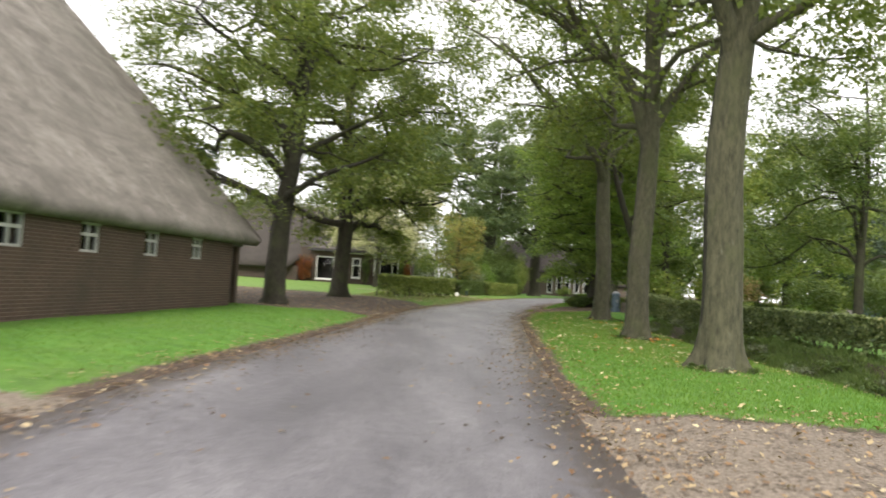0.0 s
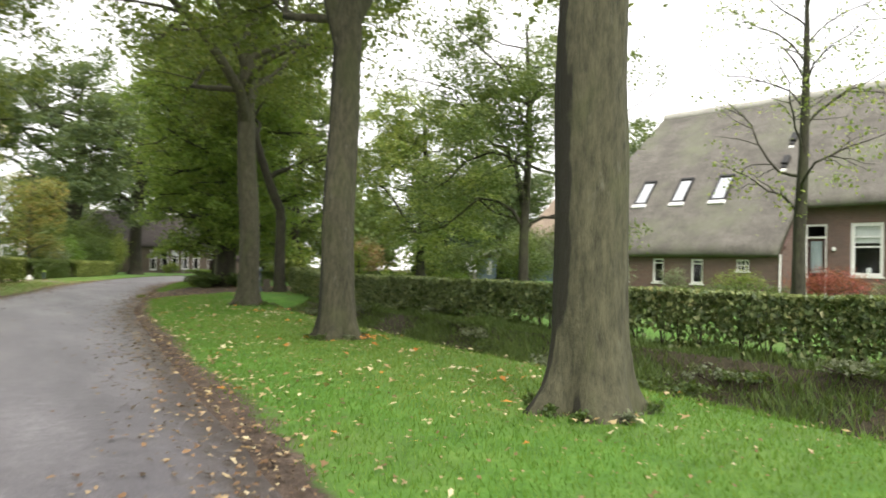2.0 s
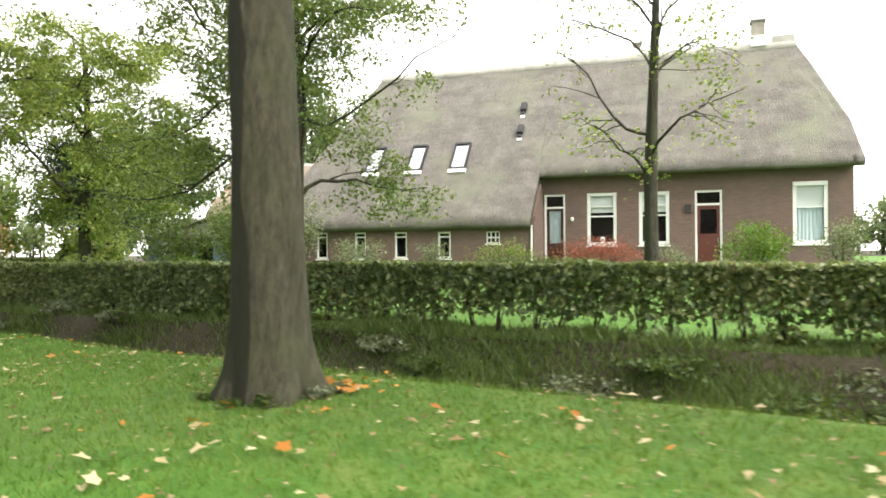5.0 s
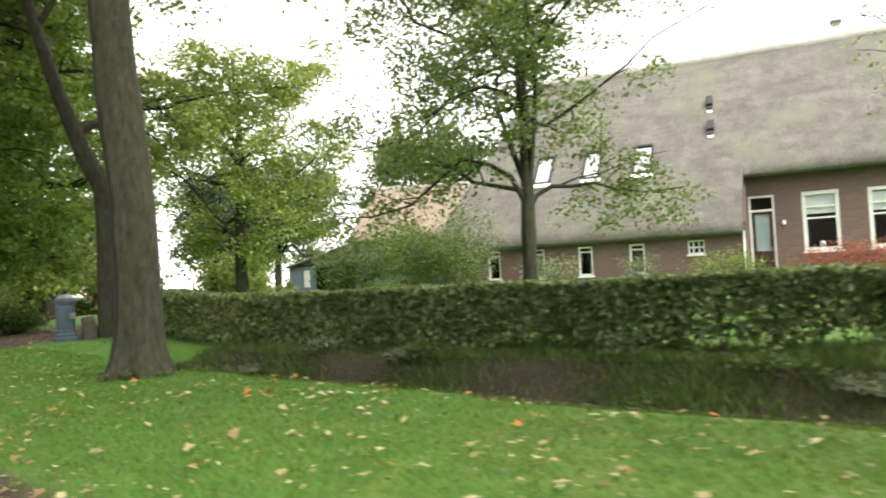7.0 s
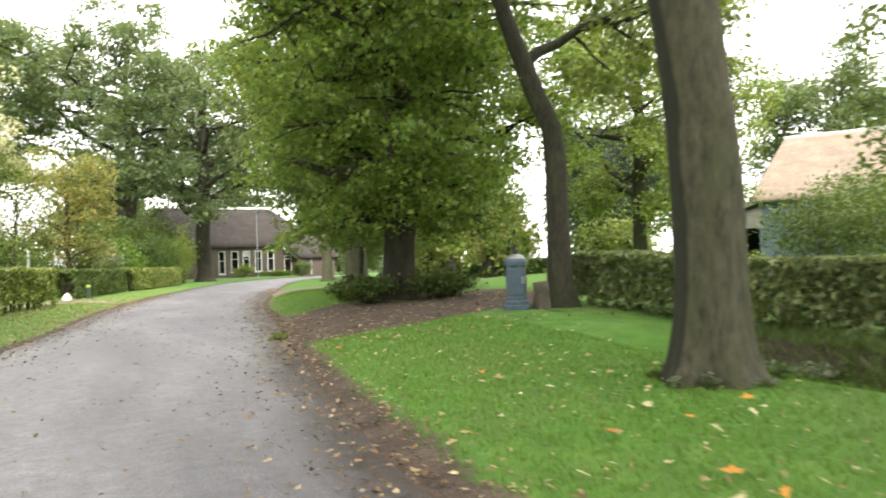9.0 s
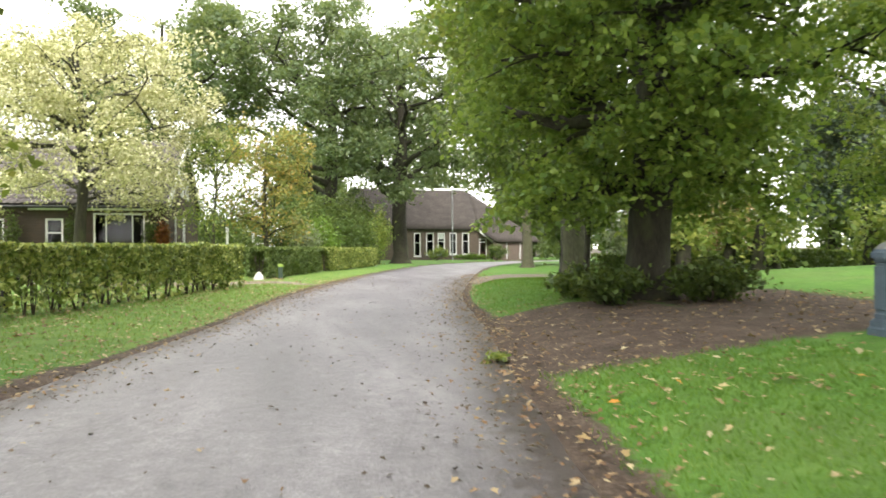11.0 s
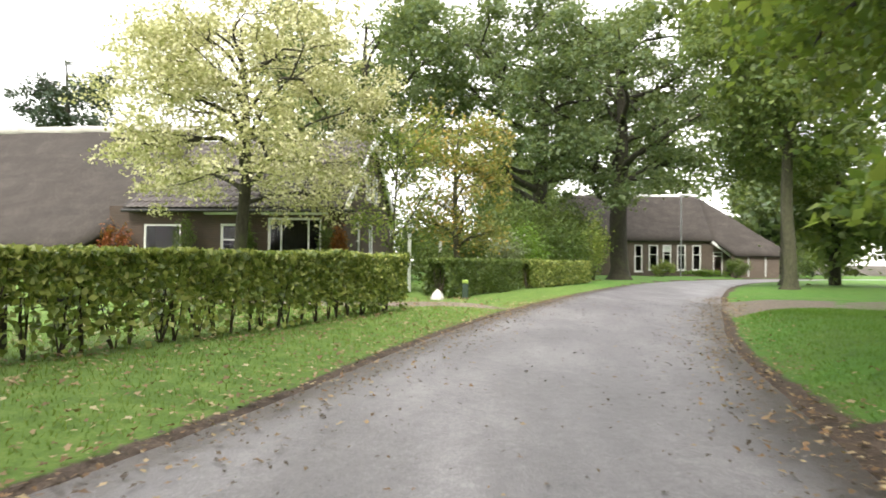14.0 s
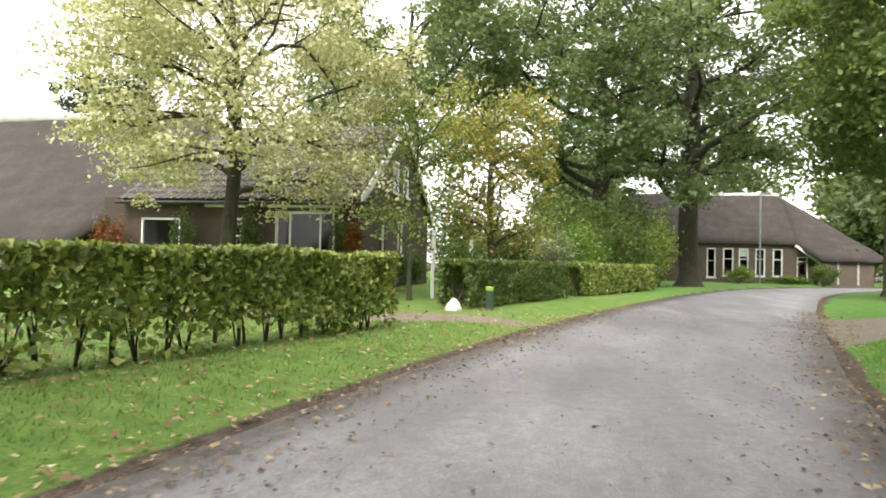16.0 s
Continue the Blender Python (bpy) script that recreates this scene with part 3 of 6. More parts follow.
def hedge(name, label, line, width, height, leaf, per_m=1500, size=0.065, seed=1, bare=0.25, stem_gap=0.4, thin=None):
    """A clipped hedge along a line of (x, y): stems in a row under a dense, flat-topped mass of leaves.
    bare: the height that is mostly stems; thin(s) gives how open the lower half is at s metres."""
    rng = np.random.default_rng(seed)
    p = np.array(line, float)
    seg = np.linalg.norm(np.diff(p, axis=0), axis=1)
    s = np.concatenate([[0], np.cumsum(seg)])
    total = s[-1]
    ox, oy = p[0]
    oz = float(ground_height(np.array([ox]), np.array([oy]))[0])
    base = thing(name, pose(ox, oy, oz), label, "hedge")

    def at(q, off):
        x, y = np.interp(q, s, p[:, 0]), np.interp(q, s, p[:, 1])
        e = 0.05
        dx = np.interp(np.clip(q + e, 0, total), s, p[:, 0]) - np.interp(np.clip(q - e, 0, total), s, p[:, 0])
        dy = np.interp(np.clip(q + e, 0, total), s, p[:, 1]) - np.interp(np.clip(q - e, 0, total), s, p[:, 1])
        ln = np.hypot(dx, dy) + 1e-9
        return x - dy / ln * off, y + dx / ln * off

    for k in range(int(total / stem_gap)):
        q = (k + 0.5) * stem_gap + rng.normal() * 0.06
        x, y = at(np.array([q]), np.array([rng.normal() * 0.05]))
        gz = float(ground_height(x, y)[0]) - oz
        a = np.array([x[0] - ox, y[0] - oy, gz - 0.05])
        t = np.linspace(0, 1, 5)[:, None]
        for j in range(3):
            tip = np.array([rng.normal() * 0.14, rng.normal() * 0.14, height * rng.uniform(0.7, 0.93)])
            part("stem", np_mesh("stem", *tube(a + tip * t + rng.normal(size=(5, 3)) * 0.025 * t, (0.022 if j == 0 else 0.012) * (1 - 0.6 * t[:, 0]), 5)), TWIG, base)
    k = int(total * per_m)
    q = rng.random(k) * total
    face = rng.random(k)
    off = np.where(face < 0.74, np.sign(rng.normal(size=k)) * width / 2 * (1 - 0.28 * rng.random(k) ** 2), (rng.random(k) - 0.5) * width)
    hz = np.where(face < 0.74, rng.random(k) ** 0.8 * height, height * (1 - 0.10 * rng.random(k)))
    lump = np.array([noise.noise((a * 1.7, b * 2.2, seed)) for a, b in zip(q, hz)])
    off += np.sign(off) * lump * 0.09
    hz += (face >= 0.74) * lump * 0.07
    gap = np.array([noise.noise((a * 1.3 + 50, b * 2.6, seed)) for a, b in zip(q, hz)])
    open_ = np.clip((bare * height * 1.6 - hz) / (bare * height + 1e-6), 0, 1)
    if thin is not None:
        open_ = np.clip(open_ + thin(q) * np.clip(1.15 - hz / (height * 0.85), 0, 1), 0, 1)
    keep = rng.random(k) > open_ * (0.86 + 0.9 * gap)
    q, off, hz = q[keep], off[keep], hz[keep]
    x, y = at(q, off)
    gz = ground_height(x, y)
    c = np.stack([x - ox, y - oy, gz - oz + hz], 1)
    part("foliage", np_mesh("foliage", *leaves(c, size, rng, 0.3)), leaf, base)
    return base


# ---- ground and road ----
ROAD = [(-1.2, -14, 2.2), (-0.9, 2, 2.2), (-0.75, 8, 2.2), (-0.35, 13, 2.1), (0.2, 20, 2.1), (0.75, 26, 2.1), (1.75, 32, 2.1), (2.75, 37, 2.1), (3.75, 43, 2.2), (5.4, 50, 2.4), (8.2, 60, 2.5), (11.9, 71, 2.5), (16.5, 80, 2.5), (23.0, 86.5, 2.5), (33, 90.5, 2.5), (50, 93, 2.5), (85, 96, 2.5)]


def smooth_line(rows, step=0.5):
    a = np.array(rows, float)
    t = np.arange(len(a))
    u = np.linspace(0, len(a) - 1, len(a) * 14)
    out = np.empty((len(u), a.shape[1]))
    i = np.clip(u.astype(int), 0, len(a) - 2)
    w = (u - i)[:, None]
    m = np.gradient(a, axis=0)
    out = (2 * w ** 3 - 3 * w ** 2 + 1) * a[i] + (w ** 3 - 2 * w ** 2 + w) * m[i] + (-2 * w ** 3 + 3 * w ** 2) * a[i + 1] + (w ** 3 - w ** 2) * m[i + 1]
    return out


ROAD_LINE = smooth_line(ROAD)


def road_gap(x, y):
    """Distance outside the road's edge; negative on the road."""
    best = np.full(np.shape(x), 1e9)
    for a, b in zip(ROAD_LINE[:-1], ROAD_LINE[1:]):
        d = b[:2] - a[:2]
        t = np.clip(((x - a[0]) * d[0] + (y - a[1]) * d[1]) / (d @ d + 1e-9), 0, 1)
        g = np.hypot(x - a[0] - t * d[0], y - a[1] - t * d[1]) - (a[2] + t * (b[2] - a[2]))
        best = np.minimum(best, g)
    return best


def ease(a, b, t):
    q = np.clip((t - a) / (b - a), 0, 1)
    return q * q * (3 - 2 * q)


def ground_height(x, y, gap=None):
    x, y = np.asarray(x, float), np.asarray(y, float)
    gap = road_gap(x, y) if gap is None else gap
    z = -0.05 + 0.05 * ease(-0.25, 0.05, gap) + 0.11 * ease(0.05, 1.4, gap)
    z += 0.45 * ease(10, 24, x) * ease(60, 40, y) + 0.25 * ease(-1, -6, x) * ease(44, 56, y) * ease(90, 75, y)
    near, far = np.interp(y, [8, 14, 20, 26, 31], [5.5, 5.6, 5.75, 6.3, 7.0]), np.interp(y, [8, 14, 26, 31], [8.6, 8.6, 8.25, 8.3])
    z += 0.17 * ease(4.8, 7.6, x) * ease(28, 32, y) * ease(52, 44, y) * ease(0.0, 0.9, gap)
    along = ease(5.5, 9, y) * ease(29.8, 27.0, y)
    u = (x - near) / (far - near)
    z -= 0.72 * along * np.where((u > 0) & (u < 1), np.sin(np.clip(u, 0, 1) * math.pi) ** 0.7, 0)
    z += 0.015 * np.sin(x * 1.7 + y * 0.6) * np.sin(y * 0.9 - x * 0.4) * ease(0.3, 2, gap)
    return z


def inside(px, py, corners, soft=0.5):
    """1 inside a convex polygon given anticlockwise, fading to 0 over soft metres."""
    d = np.full(np.shape(px), 1e9)
    for (ax, ay), (bx, by) in zip(corners, corners[1:] + corners[:1]):
        ln = math.hypot(bx - ax, by - ay)
        d = np.minimum(d, ((bx - ax) * (py - ay) - (by - ay) * (px - ax)) / ln)
    return np.clip(0.5 + d / soft, 0, 1)


def spaced(a, b, fine, lo, hi, grow):
    """Values from lo to hi, fine metres apart between a and b and ever wider outside."""
    v = list(np.arange(a, b + fine / 2, fine))
    d, q = fine, b
    while q < hi:
        d *= grow
        q += d
        v.append(q)
    d, q = fine, a
    while q > lo:
        d *= grow
        q -= d
        v.insert(0, q)
    return np.array(v)


gx, gy = spaced(-9, 14, 0.16, -900, 900, 1.22), spaced(-2, 58, 0.19, -700, 1200, 1.16)
GX, GY = np.meshgrid(gx, gy, indexing="ij")
fx, fy = GX.ravel(), GY.ravel()
gap_all = road_gap(fx, fy)
fz = ground_height(fx, fy, gap_all)
ii, jj = np.meshgrid(np.arange(len(gx) - 1), np.arange(len(gy) - 1), indexing="ij")
row = len(gy)
quads = np.stack([ii * row + jj, (ii + 1) * row + jj, (ii + 1) * row + jj + 1, ii * row + jj + 1], -1).reshape(-1, 4)
ground_mesh = np_mesh("ground", np.stack([fx, fy, fz], 1), quads, True)

DRIVE_NEAR = [(1.0, -8.0), (14.0, -8.0), (14.0, 4.2), (4.4, 6.4), (2.9, 7.0), (1.0, 7.6)]
DRIVE_POST = [(3.6, 31.0), (5.0, 30.4), (6.5, 31.0), (8.0, 32.5), (20.0, 33.2), (20.0, 35.2), (9.0, 35.2), (4.3, 35.4)]
LIME_SHADE = [(7.0, 34.0), (11.0, 34.5), (11.5, 39.2), (8.0, 39.6)]
LIME_EDGE = [(4.0, 33.4), (7.8, 33.6), (7.4, 37.7), (5.0, 37.8)]
DRIVE_ISLAND = [(7.2, 47.7), (10.2, 48.9), (12.2, 53.6), (8.9, 54.6)]
DRIVE_GARDEN = [(9.4, 48.6), (11.0, 46.2), (16.0, 45.2), (16.0, 52.6), (12.0, 53.4)]
YARD_LEFT = [(-30.0, 20.5), (-8.0, 20.5), (-2.2, 19.5), (-0.6, 28.0), (-0.6, 35.0), (-3.4, 36.0), (-9.0, 47.0), (-30.0, 47.0)]
DRIVE_STONE = [(-6.0, 48.2), (0.5, 48.2), (3.4, 50.0), (2.6, 51.2), (0.2, 50.6), (-6.0, 52.0)]
SAND_LEFT = [(-9.0, 4.6), (-2.6, 5.2), (-2.6, 6.2), (-9.0, 5.6)]
wave = np.array([noise.noise((a * 0.35, b * 0.35, 3.0)) for a, b in zip(fx, fy)])
strip = np.where((fy > 37.5) & (fy < 62) & (fx > np.interp(fy, ROAD_LINE[:, 1], ROAD_LINE[:, 0])), 0.32, np.where((fy > 34) & (fx < np.interp(fy, ROAD_LINE[:, 1], ROAD_LINE[:, 0])), 0.24, 0.62))
soil = np.clip(1 - gap_all / (strip + 0.55 * strip * wave), 0, 1) * (np.abs(gap_all) < 3)
soil = np.where(gap_all < 0, 1.0, soil * 0.95)
for region, strength in ((DRIVE_NEAR, 1.0), (DRIVE_POST, 0.95), (LIME_SHADE, 0.9), (LIME_EDGE, 0.95), (YARD_LEFT, 0.9)):
    soil = np.maximum(soil, inside(fx, fy, region, 1.0) * strength)
sand = np.zeros_like(fx)
for region, strength in ((DRIVE_NEAR, 0.62), (DRIVE_ISLAND, 0.66), (DRIVE_GARDEN, 0.56), (DRIVE_STONE, 0.85), (SAND_LEFT, 0.7)):
    sand = np.maximum(sand, inside(fx, fy, region, 0.6) * strength)
near_e, far_e = np.interp(fy, [8, 14, 20, 26, 31], [5.5, 5.6, 5.75, 6.3, 7.0]), np.interp(fy, [8, 14, 26, 31], [9.3, 9.3, 8.9, 8.9])
u_ditch = (fx - near_e) / (far_e - near_e)
wildness = np.clip((u_ditch - 0.04) / 0.1, 0, 1) * np.clip((1.06 - u_ditch) / 0.1, 0, 1) * ease(6, 9, fy) * ease(29.8, 27.4, fy)
wildness = np.maximum(wildness, 0.75 * ease(60, 95, np.hypot(fx, fy - 30)))
dryness = 0.5 * ease(8, 12, fy) * ease(25, 19, fy) * ease(2.2, 3.4, fx) * ease(7.5, 6.5, fx)
dryness = dryness + 0.75 * ease(31, 36, fy) * ease(0.5, -0.5, fx - np.interp(fy, ROAD_LINE[:, 1], ROAD_LINE[:, 0])) * ease(75, 60, fy)
for key, values in (("soil", soil), ("sand", sand), ("wild", wildness), ("dry", dryness)):
    ground_mesh.attributes.new(key, "FLOAT", "POINT").data.foreach_set("value", values.astype(np.float32))
ground = part("ground", ground_mesh, GROUND)
tagged(ground, "mown green verges, brown soil and a grassy ditch", "ground", "", "structure")

cols = np.linspace(-1, 1, 25)
normal = np.gradient(ROAD_LINE[:, :2], axis=0)
normal = np.stack([normal[:, 1], -normal[:, 0]], 1) / np.linalg.norm(normal, axis=1)[:, None]
wob = np.array([noise.noise((k * 0.23, 0, 7.0)) for k in range(len(ROAD_LINE))])
wob2 = np.array([noise.noise((k * 0.23, 9, 7.0)) for k in range(len(ROAD_LINE))])
edge_w = ROAD_LINE[:, 2:3] + np.where(cols[None, :] > 0, wob[:, None], wob2[:, None]) * 0.16
rv = np.empty((len(ROAD_LINE), len(cols), 3))
rv[:, :, :2] = ROAD_LINE[:, None, :2] + normal[:, None, :] * (edge_w * cols[None, :])[:, :, None]
rv[:, :, 2] = 0.012 - 0.03 * np.abs(cols[None, :]) ** 3
ri, rj = np.meshgrid(np.arange(len(ROAD_LINE) - 1), np.arange(len(cols) - 1), indexing="ij")
rf = np.stack([ri * len(cols) + rj, ri * len(cols) + rj + 1, (ri + 1) * len(cols) + rj + 1, (ri + 1) * len(cols) + rj], -1).reshape(-1, 4)
road_mesh = np_mesh("road", rv.reshape(-1, 3), rf, True)
edge_value = np.clip((np.abs(cols)[None, :] * np.ones((len(ROAD_LINE), 1)) - 0.55) / 0.45, 0, 1)
road_mesh.attributes.new("edge", "FLOAT", "POINT").data.foreach_set("value", edge_value.ravel().astype(np.float32))
road = part("road", road_mesh, ASPHALT)
tagged(road, "narrow grey worn asphalt village road", "road", "", "structure")


def ground_at(x, y):
    return float(ground_height(np.array([x]), np.array([y]))[0])


# ---- houses ----
def wall(name, parent, x0, x1, z0, z1, y, thick, material, openings=(), turn=None, label=""):
    """A wall from x0 to x1 whose front lies at y, with openings (x0, x1, z0, z1) that go through it. turn: a matrix for walls that run another way."""
    xs = sorted({x0, x1, *[o[0] for o in openings], *[o[1] for o in openings]})
    zs = sorted({z0, z1, *[o[2] for o in openings], *[o[3] for o in openings]})
    cut = lambda a, b: any(o[0] <= a <= o[1] and o[2] <= b <= o[3] for o in openings)
    solid = [[not cut((a + b) / 2, (c + d) / 2) for c, d in zip(zs, zs[1:])] for a, b in zip(xs, xs[1:])]
    bm = bmesh.new()
    quad = lambda *pts: bm.faces.new([bm.verts.new(p) for p in pts])
    ok = lambda i, k: 0 <= i < len(xs) - 1 and 0 <= k < len(zs) - 1 and solid[i][k]
    y1 = y + thick
    for i, (a, b) in enumerate(zip(xs, xs[1:])):
        for k, (c, d) in enumerate(zip(zs, zs[1:])):
            if not solid[i][k]:
                continue
            quad((a, y, c), (b, y, c), (b, y, d), (a, y, d))
            quad((b, y1, c), (a, y1, c), (a, y1, d), (b, y1, d))
            if not ok(i - 1, k):
                quad((a, y1, c), (a, y, c), (a, y, d), (a, y1, d))
            if not ok(i + 1, k):
                quad((b, y, c), (b, y1, c), (b, y1, d), (b, y, d))
            if not ok(i, k - 1):
                quad((a, y1, c), (b, y1, c), (b, y, c), (a, y, c))
            if not ok(i, k + 1):
                quad((a, y, d), (b, y, d), (b, y1, d), (a, y1, d))
    bmesh.ops.remove_doubles(bm, verts=bm.verts, dist=0.0005)
    if turn is not None:
        bmesh.ops.transform(bm, matrix=turn, verts=bm.verts)
    return part(name, bm, material, parent, label)


def moved(bm, turn):
    if turn is not None:
        bmesh.ops.transform(bm, matrix=turn, verts=bm.verts)
    return bm


def window(parent, x0, x1, z0, z1, y, bars_x=(), bars_z=(), frame_w=0.09, turn=None, blind=0.0, sill=True, curtain=False, material=None):
    """A framed window in an opening whose wall front lies at y: frame, glazing bars, pane, sill, and a blind or curtain behind it."""
    material = material or WHITE
    f, d0, d1 = frame_w, y + 0.03, y + 0.11
    bm = boxes((x0, x0 + f, d0, d1, z0, z1), (x1 - f, x1, d0, d1, z0, z1), (x0 + f, x1 - f, d0, d1, z0, z0 + f), (x0 + f, x1 - f, d0, d1, z1 - f, z1), bevel=0.006)
    win = part("window", moved(bm, turn), material, parent, "white painted wooden window")
    for q in bars_x:
        part("glazing_bar", moved(boxes((q - 0.022, q + 0.022, d0 + 0.012, d1 - 0.012, z0 + f, z1 - f)), turn), material, win)
    for q in bars_z:
        part("glazing_bar", moved(boxes((x0 + f, x1 - f, d0 + 0.01, d1 - 0.014, q - 0.028, q + 0.028)), turn), material, win)
    pane = part("pane", moved(boxes((x0 + f, x1 - f, d0 + 0.036, d0 + 0.042, z0 + f, z1 - f)), turn), GLASS, win)
    pane.visible_shadow = False
    # Near-black box added behind the pane; its colour stands for the room's dimness
    dark_box = boxes((x0 - 0.1, x1 + 0.1, y + 1.1, y + 1.16, z0 - 0.1, z1 + 0.1), (x0 - 0.16, x0 - 0.1, y + 0.31, y + 1.16, z0 - 0.1, z1 + 0.1), (x1 + 0.1, x1 + 0.16, y + 0.31, y + 1.16, z0 - 0.1, z1 + 0.1), (x0 - 0.16, x1 + 0.16, y + 0.31, y + 1.16, z1 + 0.1, z1 + 0.15), (x0 - 0.16, x1 + 0.16, y + 0.31, y + 1.16, z0 - 0.15, z0 - 0.1))
    part("dark_box", moved(dark_box, turn), INSIDE, win, "near-black box added behind the pane")
    if sill:
        part("sill", moved(boxes((x0 - 0.05, x1 + 0.05, y - 0.05, y + 0.03, z0 - 0.07, z0 - 0.004), bevel=0.008), turn), material, win)
    if blind:
        part("blind", moved(boxes((x0 + f, x1 - f, d1 + 0.03, d1 + 0.05, z1 - f - blind, z1 - f)), turn), CREAM, win, "pale roller blind")
    if curtain:
        bm = bmesh.new()
        steps = 24
        pts = [(x0 + f + (x1 - x0 - 2 * f) * k / steps, d1 + 0.06 + 0.025 * math.sin(k * 1.9)) for k in range(steps + 1)]
        vs = [[bm.verts.new((a, b, h)) for a, b in pts] for h in (z0 + f, z1 - f)]
        for k in range(steps):
            bm.faces.new((vs[0][k], vs[0][k + 1], vs[1][k + 1], vs[1][k]))
        part("curtain", moved(bm, turn), CURTAIN, win, "pale curtain")
    return win


def roof(parent, columns, slope_z, thick, material, name="thatch", turn=None, rows=16, rough=0.035, round_eave=0.12):
    """A sheet of thatch from columns (u, v_low, v_high) in the plane z = slope_z(v), thick, with an uneven surface and a rounded eave."""
    cs = []
    for (a, b) in zip(columns, columns[1:]):
        k = max(1, int(abs(b[0] - a[0]) / 0.35))
        cs += [[a[j] + (b[j] - a[j]) * i / k for j in range(3)] for i in range(k)]
    cs.append(list(columns[-1]))
    n_c, n_r = len(cs), rows + 1
    topv, botv = np.empty((n_c, n_r, 3)), np.empty((n_c, n_r, 3))
    g = slope_z(1.0) - slope_z(0.0)
    nz = 1 / math.hypot(1, g)
    for i, (u, lo, hi) in enumerate(cs):
        for k in range(n_r):
            q = k / rows
            v_ = lo + (hi - lo) * q
            bump = noise.noise((u * 0.5, v_ * 0.5, 1.0)) * rough * 2 + noise.noise((u * 2.3, v_ * 2.3, 2.0)) * rough
            drop = round_eave * max(0, 1 - q * max(hi - lo, 0.01) / 0.25) ** 2
            off = bump - drop
            topv[i, k] = (u, v_ - g * nz * off, slope_z(v_) + nz * off)
            botv[i, k] = (u, v_ + g * nz * thick * 0.9, slope_z(v_) - nz * thick)
    v = np.concatenate([topv.reshape(-1, 3), botv.reshape(-1, 3)])
    h = n_c * n_r
    fs = []
    for i in range(n_c - 1):
        for k in range(n_r - 1):
            a, b, c, d = i * n_r + k, (i + 1) * n_r + k, (i + 1) * n_r + k + 1, i * n_r + k + 1
            fs += [(a, b, c, d), (h + d, h + c, h + b, h + a)]
        a, b = i * n_r, (i + 1) * n_r
        fs += [(h + a, h + b, b, a), (a + n_r - 1, b + n_r - 1, h + b + n_r - 1, h + a + n_r - 1)]
    for k in range(n_r - 1):
        e = (n_c - 1) * n_r
        fs += [(k, k + 1, h + k + 1, h + k), (h + e + k, h + e + k + 1, e + k + 1, e + k)]
    me = np_mesh(name, v, fs, True)
    if turn is not None:
        me.transform(turn)
    return part(name, me, material, parent, "")


def ridge_cap(parent, u0, u1, v, z, material=None, r=0.28):
    t = np.linspace(0, 1, max(4, int(abs(u1 - u0) / 0.4)))
    p = np.stack([u0 + (u1 - u0) * t, np.full_like(t, v), z + np.array([noise.noise((q * 9, 0, 5.0)) for q in t]) * 0.05], 1)
    part("ridge", np_mesh("ridge", *tube(p, np.full(len(t), r), 10), True), material or RIDGE, parent, "pale ridge capping")


def chimney(parent, u, v, z0, z1, w=0.5, material=None):
    c = part("chimney", boxes((u - w / 2, u + w / 2, v - w / 2, v + w / 2, z0, z1)), material or CHIMNEY, parent)
    part("cap", boxes((u - w / 2 - 0.05, u + w / 2 + 0.05, v - w / 2 - 0.05, v + w / 2 + 0.05, z1, z1 + 0.1), bevel=0.02), KERB, c)
    part("flashing", boxes((u - w / 2 - 0.08, u + w / 2 + 0.08, v - w / 2 - 0.08, v + w / 2 + 0.08, z0 + 0.1, z0 + 0.55)), WHITE, c, "pale lead flashing")


def skylight(parent, u0, u1, v0, v1, slope_z):
    g = slope_z(1.0) - slope_z(0.0)
    ang = math.atan(g)
    ln = (v1 - v0) / math.cos(ang)
    m = Matrix.Translation(((u0 + u1) / 2, v0, slope_z(v0))) @ Matrix.Rotation(ang, 4, "X")
    w = (u1 - u0) / 2
    f = part("skylight", moved(boxes((-w, -w + 0.07, 0, ln, -0.1, 0.10), (w - 0.07, w, 0, ln, -0.1, 0.10), (-w, w, 0, 0.08, -0.1, 0.10), (-w, w, ln - 0.1, ln, -0.1, 0.13)), m), DARKMETAL, parent, "dark framed roof window")
    part("pane", moved(boxes((-w + 0.07, w - 0.07, 0.08, ln - 0.1, 0.06, 0.07)), m), SKYPANE, f, "pale reflecting pane")
    part("flashing", moved(boxes((-w - 0.04, w + 0.04, -0.22, -0.01, -0.06, 0.085), bevel=0.01), m), WHITE, f, "pale lead apron")


def sky_pane_material():
    m, n, l, b = shader("sky_reflecting_glass")
    b.inputs["Base Color"].default_value = (0.55, 0.57, 0.58, 1)
    b.inputs["Roughness"].default_value, b.inputs["Metallic"].default_value = 0.06, 1.0
    return m


SKYPANE = sky_pane_material()


def prism(points, x0, x1):
    """A wall whose outline (y, z) runs between x0 and x1."""
    bm = bmesh.new()
    a, b = [bm.verts.new((x0, y, z)) for y, z in points], [bm.verts.new((x1, y, z)) for y, z in points]
    bm.faces.new(list(reversed(a)))
    bm.faces.new(b)
    for k in range(len(points)):
        q = (k + 1) % len(points)
        bm.faces.new((a[k], a[q], b[q], b[k]))
    bmesh.ops.recalc_face_normals(bm, faces=bm.faces)
    return bm


